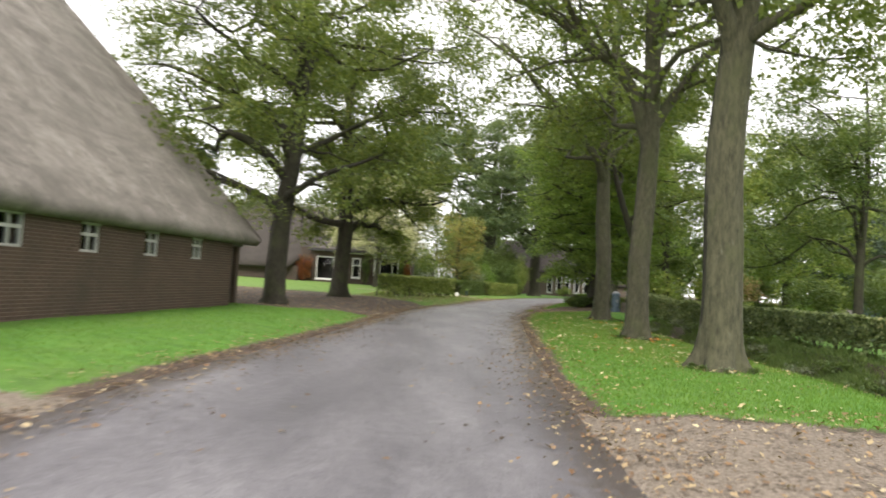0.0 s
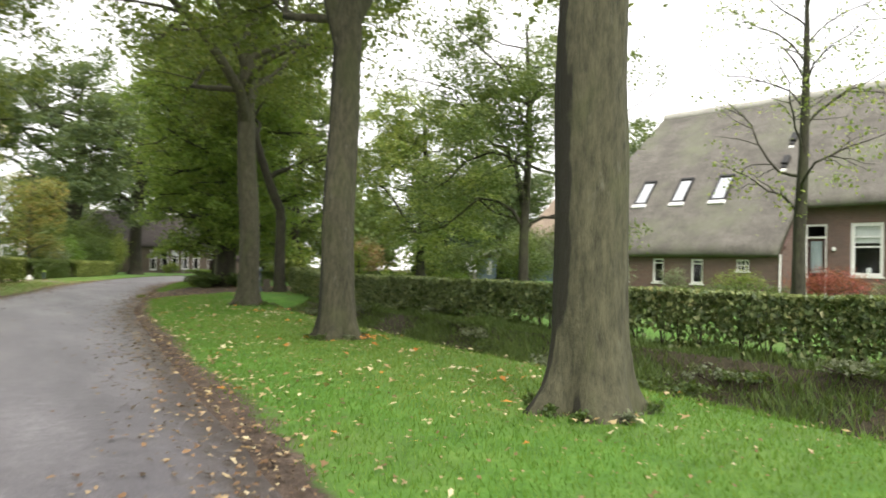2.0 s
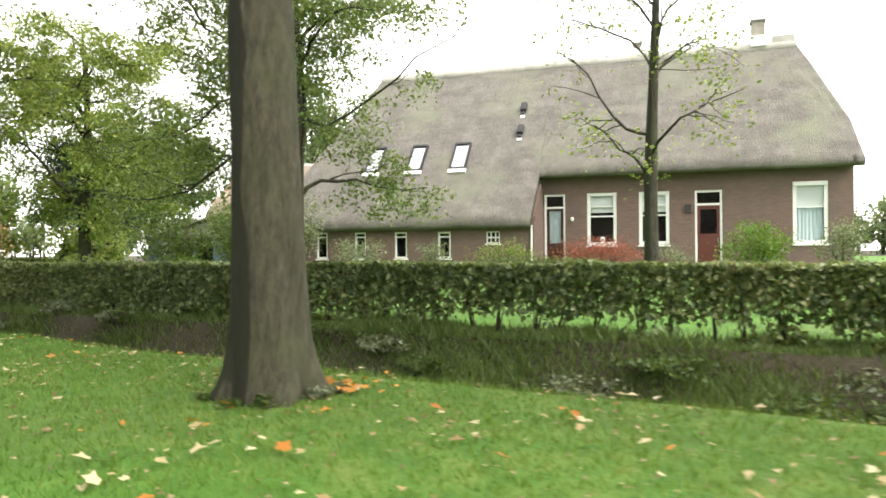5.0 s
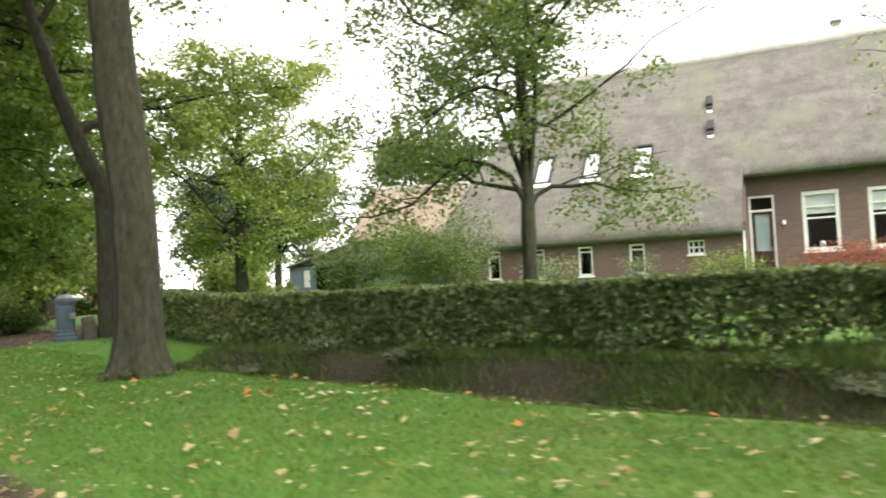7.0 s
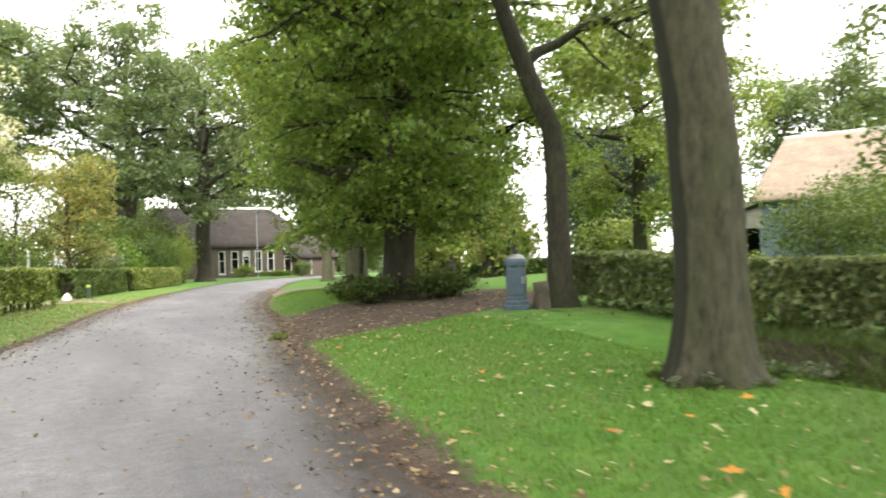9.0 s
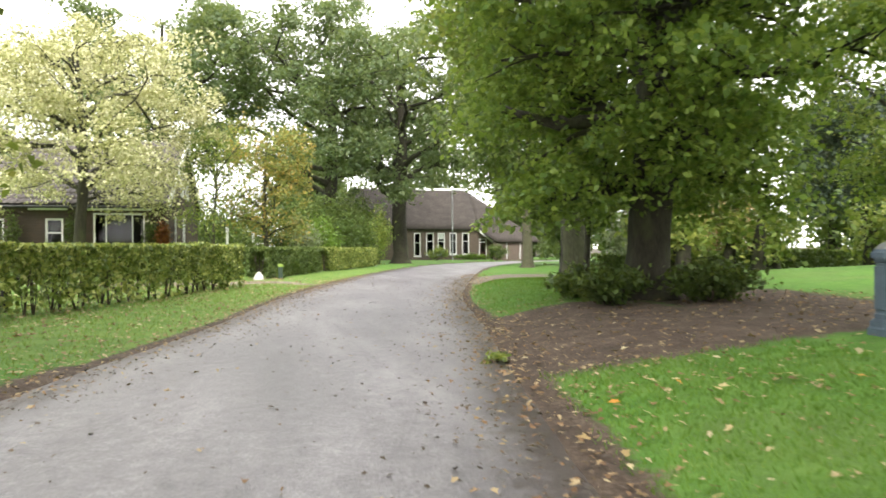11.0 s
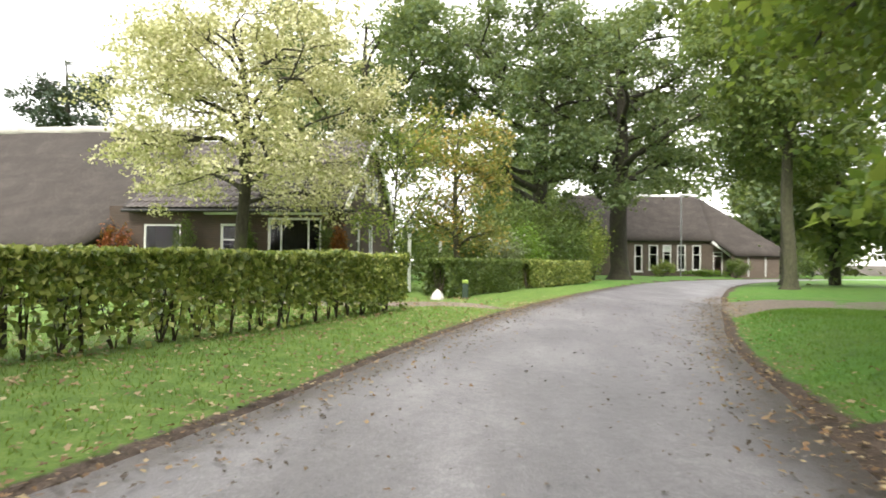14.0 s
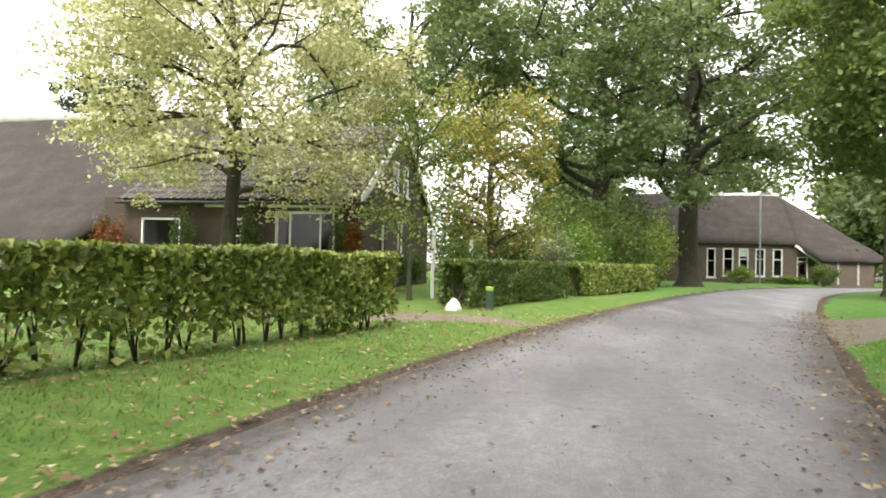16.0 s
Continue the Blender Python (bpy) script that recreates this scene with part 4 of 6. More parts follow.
def panel_door(parent, x0, x1, z0, z1, y, material, glass_from, glass_to, fan, turn=None, curtain=False):
    """A white framed door with a fanlight over a painted leaf that has a pane."""
    f, d0, d1 = 0.08, y + 0.03, y + 0.12
    zf = z1 - fan
    door = part("door", moved(boxes((x0, x0 + f, d0, d1, z0, z1), (x1 - f, x1, d0, d1, z0, z1), (x0 + f, x1 - f, d0, d1, z1 - f, z1), (x0 + f, x1 - f, d0, d1, zf - f, zf), bevel=0.006), turn), WHITE, parent, "white framed house door with a fanlight")
    p = part("fanlight", moved(boxes((x0 + f, x1 - f, d0 + 0.04, d0 + 0.046, zf, z1 - f)), turn), GLASS, door)
    a, b = z0 + (zf - f - z0) * glass_from, z0 + (zf - f - z0) * glass_to
    g = 0.11
    leaf = part("leaf", moved(boxes((x0 + f, x1 - f, d0 + 0.03, d0 + 0.07, z0, a), (x0 + f, x1 - f, d0 + 0.03, d0 + 0.07, b, zf - f), (x0 + f, x0 + f + g, d0 + 0.03, d0 + 0.07, a, b), (x1 - f - g, x1 - f, d0 + 0.03, d0 + 0.07, a, b)), turn), material, door)
    part("pane", moved(boxes((x0 + f + g, x1 - f - g, d0 + 0.046, d0 + 0.052, a, b)), turn), GLASS, leaf)
    if curtain:
        part("curtain", moved(boxes((x0 + f + g, x1 - f - g, d0 + 0.085, d0 + 0.09, a, b)), turn), CURTAIN, leaf)
    part("handle", moved(boxes((x1 - f - 0.09, x1 - f - 0.06, d0 - 0.03, d0 + 0.03, z0 + 1.0, z0 + 1.14), bevel=0.006), turn), STEEL, leaf)


# -- the farmhouse behind the long hedge: front faces the road; u runs from north to south
RH_Z, RH_ANG = 0.45, radians(11.4)
rh_n, rh_e = Vector((math.cos(RH_ANG), math.sin(RH_ANG))), Vector((math.sin(RH_ANG), -math.cos(RH_ANG)))
rh_at = rh_n * 29.88 - rh_e * 32.01
rh = thing("farmhouse", pose(rh_at.x, rh_at.y, RH_Z, 0, 0, -90 + math.degrees(RH_ANG)), "brown brick farmhouse under a weathered moss-grown thatched roof", "house")
RH_S, RH_TOP = 1.2, 6.3
rh_plane = lambda v: 1.85 + v * RH_S
rh_low = [(4.4, 4.92, 0.5, 1.6), (6.17, 6.68, 0.5, 1.58), (7.96, 8.5, 0.5, 1.57), (9.82, 10.36, 0.5, 1.55), (11.82, 12.36, 1.07, 1.54)]
wall("wall", rh, 2.5, 13.7, -0.6, 1.95, 0.4, 0.3, BRICK_RH, rh_low)
rh_high = [(13.75, 14.6, 0.05, 3.05), (15.47, 16.63, 0.97, 3.06), (17.48, 18.62, 0.97, 3.04), (19.55, 20.53, 0.05, 3.03), (22.95, 24.12, 0.95, 3.24)]
wall("wall", rh, 13.7, 24.95, -0.6, 4.0, 2.4, 0.3, BRICK_RH, rh_high)
part("wall", prism([(0.7, -0.6), (2.4, -0.6), (2.4, 3.9), (0.7, 2.1)], 13.45, 13.702), BRICK_RH, rh)
turn_end = Matrix.Translation((24.95, 0, 0)) @ Matrix.Rotation(radians(90), 4, "Z")
wall("wall", rh, 2.7, 11.9, -0.6, 4.0, 0.0, 0.3, BRICK_RH, (), turn_end)
turn_north = Matrix.Translation((2.5, 0, 0)) @ Matrix.Rotation(radians(90), 4, "Z")
wall("wall", rh, 0.7, 11.9, -0.6, 1.95, -0.3, 0.3, BRICK_RH, (), turn_north)
wall("wall", rh, 2.5, 24.95, -0.6, 1.95, 11.9, 0.3, BRICK_RH)
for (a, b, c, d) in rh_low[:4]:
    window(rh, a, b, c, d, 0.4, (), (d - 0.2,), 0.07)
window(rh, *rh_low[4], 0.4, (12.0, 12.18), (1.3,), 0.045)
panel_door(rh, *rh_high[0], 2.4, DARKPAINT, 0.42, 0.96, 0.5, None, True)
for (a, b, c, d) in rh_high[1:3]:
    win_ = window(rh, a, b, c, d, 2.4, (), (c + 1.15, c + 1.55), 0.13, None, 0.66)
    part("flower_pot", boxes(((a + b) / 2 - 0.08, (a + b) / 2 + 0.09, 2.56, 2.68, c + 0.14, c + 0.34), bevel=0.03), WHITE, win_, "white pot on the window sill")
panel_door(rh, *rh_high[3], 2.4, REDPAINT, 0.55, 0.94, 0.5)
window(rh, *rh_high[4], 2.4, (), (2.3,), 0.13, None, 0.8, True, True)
part("shutter_box", boxes((22.98, 24.09, 2.36, 2.425, 3.08, 3.22), bevel=0.01), WHITE, rh, "white roller shutter box")
part("wall_lamp", boxes((14.82, 14.94, 2.28, 2.398, 1.95, 2.12), bevel=0.03), WHITE, rh, "small white outdoor lamp")
part("letter_box", boxes((19.2, 19.42, 2.3, 2.398, 2.2, 2.5), bevel=0.01), DARKMETAL, rh, "dark letter box")
roof(rh, [(2.1, 0.0, 0.02), (2.8, 0.0, 1.7), (4.3, 0.0, 4.75), (5.1, 0.0, RH_TOP), (13.60, 0.0, RH_TOP), (13.66, 1.7, RH_TOP), (23.6, 1.7, RH_TOP), (24.5, 1.7, 4.3), (25.0, 1.7, 3.05), (25.2, 1.7, 1.75)], rh_plane, 0.32, THATCH, rows=26)
flip = Matrix.Translation((0, 2 * RH_TOP, 0)) @ Matrix.Diagonal((1, -1, 1, 1))
roof(rh, [(2.1, 0.0, 0.02), (5.1, 0.0, RH_TOP), (23.6, 0.0, RH_TOP), (24.5, 0.0, 4.3), (25.2, 0.0, 1.75)], rh_plane, 0.32, THATCH, "thatch", flip)
hip = Matrix(((0, -1, 0, 25.15), (1, 0, 0, 0), (0, 0, 1, 0), (0, 0, 0, 1)))
roof(rh, [(1.75, 0.0, 0.05), (RH_TOP, 0.0, 1.5), (2 * RH_TOP - 1.75, 0.0, 0.05)], lambda v: 3.85 + v * 3.6, 0.3, THATCH, "thatch", hip, 12)
hip_n = Matrix(((0, 1, 0, 1.95), (1, 0, 0, 0), (0, 0, 1, 0), (0, 0, 0, 1)))
roof(rh, [(0.1, 0.0, 0.05), (RH_TOP, 0.0, 3.1), (2 * RH_TOP - 0.1, 0.0, 0.05)], lambda v: 1.8 + v * 2.45, 0.3, THATCH, "thatch", hip_n, 12)
ridge_cap(rh, 5.0, 23.65, RH_TOP, rh_plane(RH_TOP) - 0.16, None, 0.26)
chimney(rh, 22.2, RH_TOP, 9.2, 10.35, 0.5)
chimney(rh, 17.25, RH_TOP + 0.2, 9.2, 9.95, 0.32)
part("ridge_box", boxes((22.75, 23.6, RH_TOP - 0.18, RH_TOP + 0.18, 9.35, 9.72), bevel=0.03), RIDGE, rh, "pale raised end of the ridge")
for a, b in ((9.83, 10.53), (7.88, 8.56), (5.92, 6.6)):
    skylight(rh, a, b, 1.95, 2.95, rh_plane)
rh_slope = math.atan(RH_S)
for k, vc in enumerate((3.25, 4.2)):
    vent_m = Matrix.Translation((12.6 - k * 0.05, vc, rh_plane(vc))) @ Matrix.Rotation(rh_slope, 4, "X")
    vent = part("roof_vent", moved(boxes((-0.13, 0.13, -0.1, 0.42, 0.0, 0.2), bevel=0.03), vent_m), DARKMETAL, rh, "small dark roof vent")
    part("vent_slot", moved(boxes((-0.09, 0.09, -0.3, -0.11, 0.0, 0.12), bevel=0.02), vent_m), DARKMETAL, vent)
    part("apron", moved(boxes((-0.1, 0.1, -0.47, -0.31, 0.0, 0.06), bevel=0.01), vent_m), WHITE, vent, "pale lead apron")
part("downpipe", np_mesh("downpipe", *tube([(13.62, 0.36, 1.75), (13.62, 0.33, 1.0), (13.62, 0.33, -0.5)], [0.04] * 3, 8), True), WHITE, rh)

# -- the barn by the road: its long wall faces the road; u runs north
barn_ang = math.degrees(math.atan2(19.4 - 10.9, -5.75 + 6.6))
barn = thing("barn", pose(-6.6, 10.9, 0.0, 0, 0, barn_ang), "dark brick barn with a low eave and grey thatched roof", "barn")
bl = 8.34
barn_wins = [(-2.5, -1.95, 1.22, 1.78), (-0.43, 0.17, 1.25, 1.8), (1.62, 2.2, 1.25, 1.79), (3.8, 4.36, 1.27, 1.79), (5.93, 6.48, 1.28, 1.78)]
wall("wall", barn, -9.0, bl, -0.3, 2.05, 0.0, 0.3, BRICK_BARN, barn_wins)
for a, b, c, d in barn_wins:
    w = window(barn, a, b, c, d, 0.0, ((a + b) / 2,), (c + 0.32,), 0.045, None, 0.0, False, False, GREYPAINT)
    arch = bmesh.new()
    for k in range(6):
        q0, q1 = math.pi * k / 6, math.pi * (k + 1) / 6
        m_, r_ = (a + b) / 2, (b - a) / 2
        pts = [(m_ + r_ * math.cos(q0), d + 0.13 * math.sin(q0)), (m_ + r_ * math.cos(q1), d + 0.13 * math.sin(q1)), (m_ + r_ * 0.8 * math.cos(q1), d - 0.05 + 0.13 * math.sin(q1)), (m_ + r_ * 0.8 * math.cos(q0), d - 0.05 + 0.13 * math.sin(q0))]
        fr = [arch.verts.new((p, -0.012, q)) for p, q in pts]
        bk = [arch.verts.new((p, 0.02, q)) for p, q in pts]
        arch.faces.new(fr)
        for e in range(4):
            arch.faces.new((fr[e], bk[e], bk[(e + 1) % 4], fr[(e + 1) % 4]))
    part("arch", arch, GREYPAINT, w)
wall("wall", barn, bl, bl + 1.2, -0.3, 2.05, 0.28, 0.25, BRICK_BARN, [(bl + 0.08, bl + 0.98, -0.3, 1.72)])
wall("wall", barn, 0.53, 12.0, -0.3, 2.05, 0.0, 0.3, BRICK_BARN, (), Matrix.Translation((bl + 1.2, 0, 0)) @ Matrix.Rotation(radians(90), 4, "Z"))
bd = part("barn_door", boxes((bl + 0.08, bl + 0.98, 0.40, 0.46, 0.02, 1.72)), BLACKWOOD, barn, "blackened wooden barn door")
for k in range(10):
    part("plank", boxes((bl + 0.09 + k * 0.089, bl + 0.172 + k * 0.089, 0.37, 0.40, 0.03, 1.71)), BLACKWOOD, bd)
part("lintel", boxes((bl - 0.01, bl + 1.18, 0.18, 0.278, 1.73, 2.02)), KERB, barn, "weathered lintel board")
wall("wall", barn, -9.0, bl, -0.3, 2.05, 12.0, 0.3, BRICK_BARN)
barn_plane = lambda v: 1.98 + (v + 0.35) * 1.05
roof(barn, [(-9.6, -0.35, 6.2), (bl + 0.75, -0.35, 6.2), (bl + 0.95, -0.35, 3.0), (bl + 1.3, -0.35, -0.25)], barn_plane, 0.3, THATCH_BARN, rough=0.075, rows=44, round_eave=0.06)
roof(barn, [(-9.6, -0.35, 6.2), (bl + 0.8, -0.35, 6.2)], barn_plane, 0.3, THATCH_BARN, "thatch", Matrix.Translation((0, 12.4, 0)) @ Matrix.Diagonal((1, -1, 1, 1)))
wall("wall", barn, 0.0, 12.3, -0.3, 2.05, 8.9, 0.3, BRICK_BARN, (), Matrix.Rotation(radians(90), 4, "Z"))
ridge_cap(barn, -9.5, bl + 0.8, 6.2, 8.8)

# -- the farmhouse on the bend: thatched barn part, a tiled front part and a brick gable; u runs east, the front looks at the road
lh = thing("farmhouse", pose(-12.0, 57.0, 0.3), "dark brick farmhouse, part thatched and part tiled", "house")
lh_open = [(1.6, 3.0, 0.3, 2.1), (4.46, 5.12, 0.55, 2.12), (6.2, 8.15, 0.9, 2.34)]
wall("wall", lh, 0.3, 8.94, -0.5, 2.75, 0.0, 0.3, BRICK_LH, lh_open)
window(lh, *lh_open[0], 0.0, (), (), 0.07)
window(lh, *lh_open[1], 0.0, (), (1.55,), 0.08)
window(lh, *lh_open[2], 0.0, (6.68, 7.67), (), 0.08)
for a, b in ((6.0, 8.4), (3.9, 5.3)):
    aw = part("awning_box", boxes((a, b, -0.18, -0.004, 2.44, 2.56), bevel=0.02), WHITE, lh, "white awning cassette")
east = Matrix.Translation((8.94, 0, 0)) @ Matrix.Rotation(radians(90), 4, "Z")
wall("wall", lh, 0.3, 10.0, -0.5, 2.75, 0.0, 0.3, BRICK_LH, [(2.2, 2.95, 0.45, 2.35), (4.6, 5.6, 1.1, 2.35)], east)
window(lh, 2.2, 2.95, 0.45, 2.35, 0.0, (), (1.6,), 0.09, east)
window(lh, 4.6, 5.6, 1.1, 2.35, 0.0, (5.1,), (), 0.08, east)


part("gable", prism([(0.0, 2.75), (10.0, 2.75), (5.0, 5.75)], 8.64, 8.938), BRICK_LH, lh)
window(lh, 3.9, 4.55, 3.3, 4.45, -0.1, (), (3.95,), 0.08, east)
window(lh, 5.4, 6.05, 3.3, 4.45, -0.1, (), (3.95,), 0.08, east)
wall("wall", lh, 0.3, 10.0, -0.5, 2.75, -0.3, 0.3, BRICK_LH, (), Matrix.Translation((-12.0, 0, 0)) @ Matrix.Rotation(radians(90), 4, "Z"))
wall("wall", lh, -12.0, 8.9, -0.5, 2.75, 10.0, 0.3, BRICK_LH)
wall("wall", lh, -12.0, 0.3, -0.5, 1.2, -0.6, 0.3, BRICK_LH)
tile_ang = math.atan(0.6)
part("roof_deck", prism([(-0.35, 2.60), (5.0, 5.81), (10.35, 2.60), (10.35, 2.72), (5.0, 5.93), (-0.35, 2.72)], 1.0, 9.1), BLACKWOOD, lh)
for side in (0, 1):
    part("bargeboard", prism([(-0.45, 2.48), (5.0, 5.75), (5.0, 6.05), (-0.45, 2.78)], 9.1, 9.16) if not side else prism([(10.45, 2.48), (5.0, 5.75), (5.0, 6.05), (10.45, 2.78)], 9.1, 9.16), WHITE, lh, "white painted bargeboard")
part("gutter", np_mesh("gutter", *tube([(1.0 + 0.6 * k, -0.44, 2.56) for k in range(15)], np.full(15, 0.06), 8), True), DARKMETAL, lh)
lh_plane = lambda v: 1.15 + (v + 1.3) * 0.84
roof(lh, [(-13.0, -1.3, -1.2), (-10.5, -1.3, 1.0), (-8.2, -1.3, 5.0), (-0.4, -1.3, 5.0), (0.9, 0.4, 5.0), (1.4, 1.4, 5.0)], lh_plane, 0.3, THATCH_DARK)
roof(lh, [(-13.0, -1.3, -1.2), (-10.5, -1.3, 1.0), (-8.2, -1.3, 5.0), (1.4, -1.3, 5.0)], lh_plane, 0.3, THATCH_DARK, "thatch", Matrix.Translation((0, 10.0, 0)) @ Matrix.Diagonal((1, -1, 1, 1)))
roof(lh, [(-1.2, 0.0, 0.05), (5.0, 0.0, 4.6), (11.2, 0.0, 0.05)], lambda v: 1.15 + v * 1.15, 0.3, THATCH_DARK, "thatch", Matrix(((0, 1, 0, -12.9), (1, 0, 0, 0), (0, 0, 1, 0), (0, 0, 0, 1))), 12)
ridge_cap(lh, -8.6, 1.4, 5.0, 6.4, None, 0.22)

# -- the thatched house at the end of the view
fh = thing("thatched_house", pose(12.9, 92.0, 0.15), "grey-brown brick house under a deep dark thatched roof", "house")
fh_open = [(0.1, 0.75, 0.3, 2.5), (1.25, 2.0, 0.45, 2.5), (2.35, 3.05, 0.45, 2.5), (3.5, 4.2, 0.45, 2.5), (4.7, 5.4, 0.45, 2.5), (6.35, 7.1, 0.05, 1.95)]
wall("wall", fh, -6.0, 7.4, -0.4, 2.95, 0.0, 0.3, BRICK_FH, fh_open)
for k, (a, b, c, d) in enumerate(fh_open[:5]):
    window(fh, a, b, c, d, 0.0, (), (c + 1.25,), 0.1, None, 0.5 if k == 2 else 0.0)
panel_door(fh, *fh_open[5], 0.0, DARKPAINT, 0.4, 0.9, 0.3)
wall("wall", fh, -6.0, 11.0, -0.4, 2.0, 8.7, 0.3, BRICK_FH)
wall("wall", fh, 0.3, 8.7, -0.4, 2.9, -0.3, 0.3, BRICK_FH, (), Matrix.Translation((-6.0, 0, 0)) @ Matrix.Rotation(radians(90), 4, "Z"))
wall("wall", fh, 7.4, 11.0, -0.4, 2.0, -1.4, 0.3, BRICK_FH, [(8.6, 8.75, 0.0, 1.7), (9.9, 10.05, 0.0, 1.7)])
part("corner_board", boxes((8.6, 8.72, -1.43, -1.2, 0.0, 1.7)), GREYPAINT, fh)
part("corner_board", boxes((9.9, 10.02, -1.43, -1.2, 0.0, 1.7)), GREYPAINT, fh)
wall("wall", fh, -1.1, 9.0, -0.4, 2.0, 0.0, 0.3, BRICK_FH, (), Matrix.Translation((11.0, 0, 0)) @ Matrix.Rotation(radians(90), 4, "Z"))
fh_plane = lambda v: 1.75 + (v + 1.8) * 0.86
roof(fh, [(-9.0, -0.4, -0.3), (-5.0, -0.4, 4.2), (5.6, -0.4, 4.2), (6.2, -0.4, 3.8)], fh_plane, 0.28, THATCH_DARK)
roof(fh, [(6.2, -0.4, 3.8), (7.6, -1.8, 2.4), (11.8, -1.8, -1.75)], fh_plane, 0.28, THATCH_DARK)
roof(fh, [(-9.0, -0.4, -0.3), (-5.0, -0.4, 4.2), (5.6, -0.4, 4.2), (11.8, -1.8, -1.75)], fh_plane, 0.28, THATCH_DARK, "thatch", Matrix.Translation((0, 8.4, 0)) @ Matrix.Diagonal((1, -1, 1, 1)))
roof(fh, [(-1.8, 0.0, 0.05), (4.2, 0.0, 5.4), (10.2, 0.0, 0.05)], lambda v: 1.75 + v * 0.92, 0.28, THATCH_DARK, "thatch", Matrix(((0, -1, 0, 11.7), (1, 0, 0, 0), (0, 0, 1, 0), (0, 0, 0, 1))), 12)
ridge_cap(fh, 1.0, 6.0, 4.2, 6.85, WHITE, 0.16)
part("bargeboard", boxes((0, 2.35, -0.62, -0.55, -0.09, 0.09)), WHITE, fh).matrix_local = pose(6.1, 0, 2.75, 0, 38, 0)

# -- shed and open carport behind the garden
sh = thing("shed", pose(30.2, 45.6, 0.45, 0, 0, -60), "blue-grey boarded shed under golden thatch", "shed")
wall("wall", sh, 0.0, 10.0, -0.4, 3.3, 0.0, 0.15, BLUEDARK, [(4.2, 5.6, 1.3, 2.2)])
for k in range(17):
    part("board", boxes((0.02 + k * 0.24, 0.24 + k * 0.24, -0.025, -0.004, -0.3, 3.2)), BLUEDARK, sh)
window(sh, 4.2, 5.6, 1.3, 2.2, 0.0, (4.9,), (), 0.07)
wall("wall", sh, 0.15, 6.6, -0.4, 3.3, -0.15, 0.15, BLUEDARK, (), Matrix.Rotation(radians(90), 4, "Z"))
wall("wall", sh, 0.15, 10.0, -0.4, 3.3, 6.6, 0.15, BLUEDARK)
sh_plane = lambda v: 3.1 + (v + 0.45) * 0.86
roof(sh, [(-0.4, -0.45, -0.35), (0.7, -0.45, 3.3), (10.6, -0.45, 3.3)], sh_plane, 0.25, THATCH_SHED)
roof(sh, [(-0.4, -0.45, -0.35), (0.7, -0.45, 3.3), (10.6, -0.45, 3.3)], sh_plane, 0.25, THATCH_SHED, "thatch", Matrix.Translation((0, 6.6, 0)) @ Matrix.Diagonal((1, -1, 1, 1)))
roof(sh, [(-0.4, 0.0, 0.05), (3.3, 0.0, 1.12), (7.0, 0.0, 0.05)], lambda v: 3.1 + v * 2.85, 0.25, THATCH_SHED, "thatch", Matrix(((0, 1, 0, -0.4), (1, 0, 0, 0), (0, 0, 1, 0), (0, 0, 0, 1))), 10)
ridge_cap(sh, 0.7, 10.6, 3.3, 6.2, RIDGE, 0.2)
cp = thing("carport", sh.matrix_world.copy(), "low open blue-grey lean-to with a weathered sheet roof against the shed", "carport")
side = part("side_panel", boxes((-3.9, -2.5, 0.0, 0.08, -0.4, 1.72)), BLUEDARK, cp)
part("side_window", boxes((-3.1, -2.75, -0.03, 0.0, 0.55, 1.5), bevel=0.01), GREYPAINT, side, "pale window frame")
# Black back and end walls: the open bay's shade put into their colour
part("back_wall", boxes((-3.9, -0.2, 4.2, 4.3, -0.4, 2.0)), BLACKWOOD, cp)
part("end_wall", boxes((-3.9, -3.8, 0.09, 4.2, -0.4, 1.62)), BLACKWOOD, cp)
front = part("fascia", moved(prism([(0.0, 1.72), (2.5, 1.72), (2.5, 2.78), (0.0, 2.02)], 0.0, 0.06), Matrix(((0, 1, 0, -2.5), (1, 0, 0, -0.02), (0, 0, 1, 0), (0, 0, 0, 1)))), KERB, cp, "pale weathered boards over the opening")
for q in (-2.52, -1.25, -0.12):
    part("post", boxes((q, q + 0.1, -0.05, 0.07, -0.4, 1.72)), BLUEGREY, cp)
part("roof_sheet", moved(prism([(-4.1, 1.68), (0.0, 2.92), (0.0, 3.0), (-4.1, 1.76)], -0.3, 4.4), Matrix(((0, 1, 0, 0), (1, 0, 0, 0), (0, 0, 1, 0), (0, 0, 0, 1)))), KERB, cp, "weathered corrugated roof sheet")

# ---- trees ----
T = lambda x, y: (x, y, ground_at(x, y))
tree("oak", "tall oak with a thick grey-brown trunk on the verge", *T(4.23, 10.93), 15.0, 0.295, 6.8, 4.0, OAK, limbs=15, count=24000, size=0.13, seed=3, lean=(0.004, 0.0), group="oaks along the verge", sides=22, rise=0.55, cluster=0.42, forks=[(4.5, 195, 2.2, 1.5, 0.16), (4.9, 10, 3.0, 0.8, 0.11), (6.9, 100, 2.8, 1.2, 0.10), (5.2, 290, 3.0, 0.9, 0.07)])
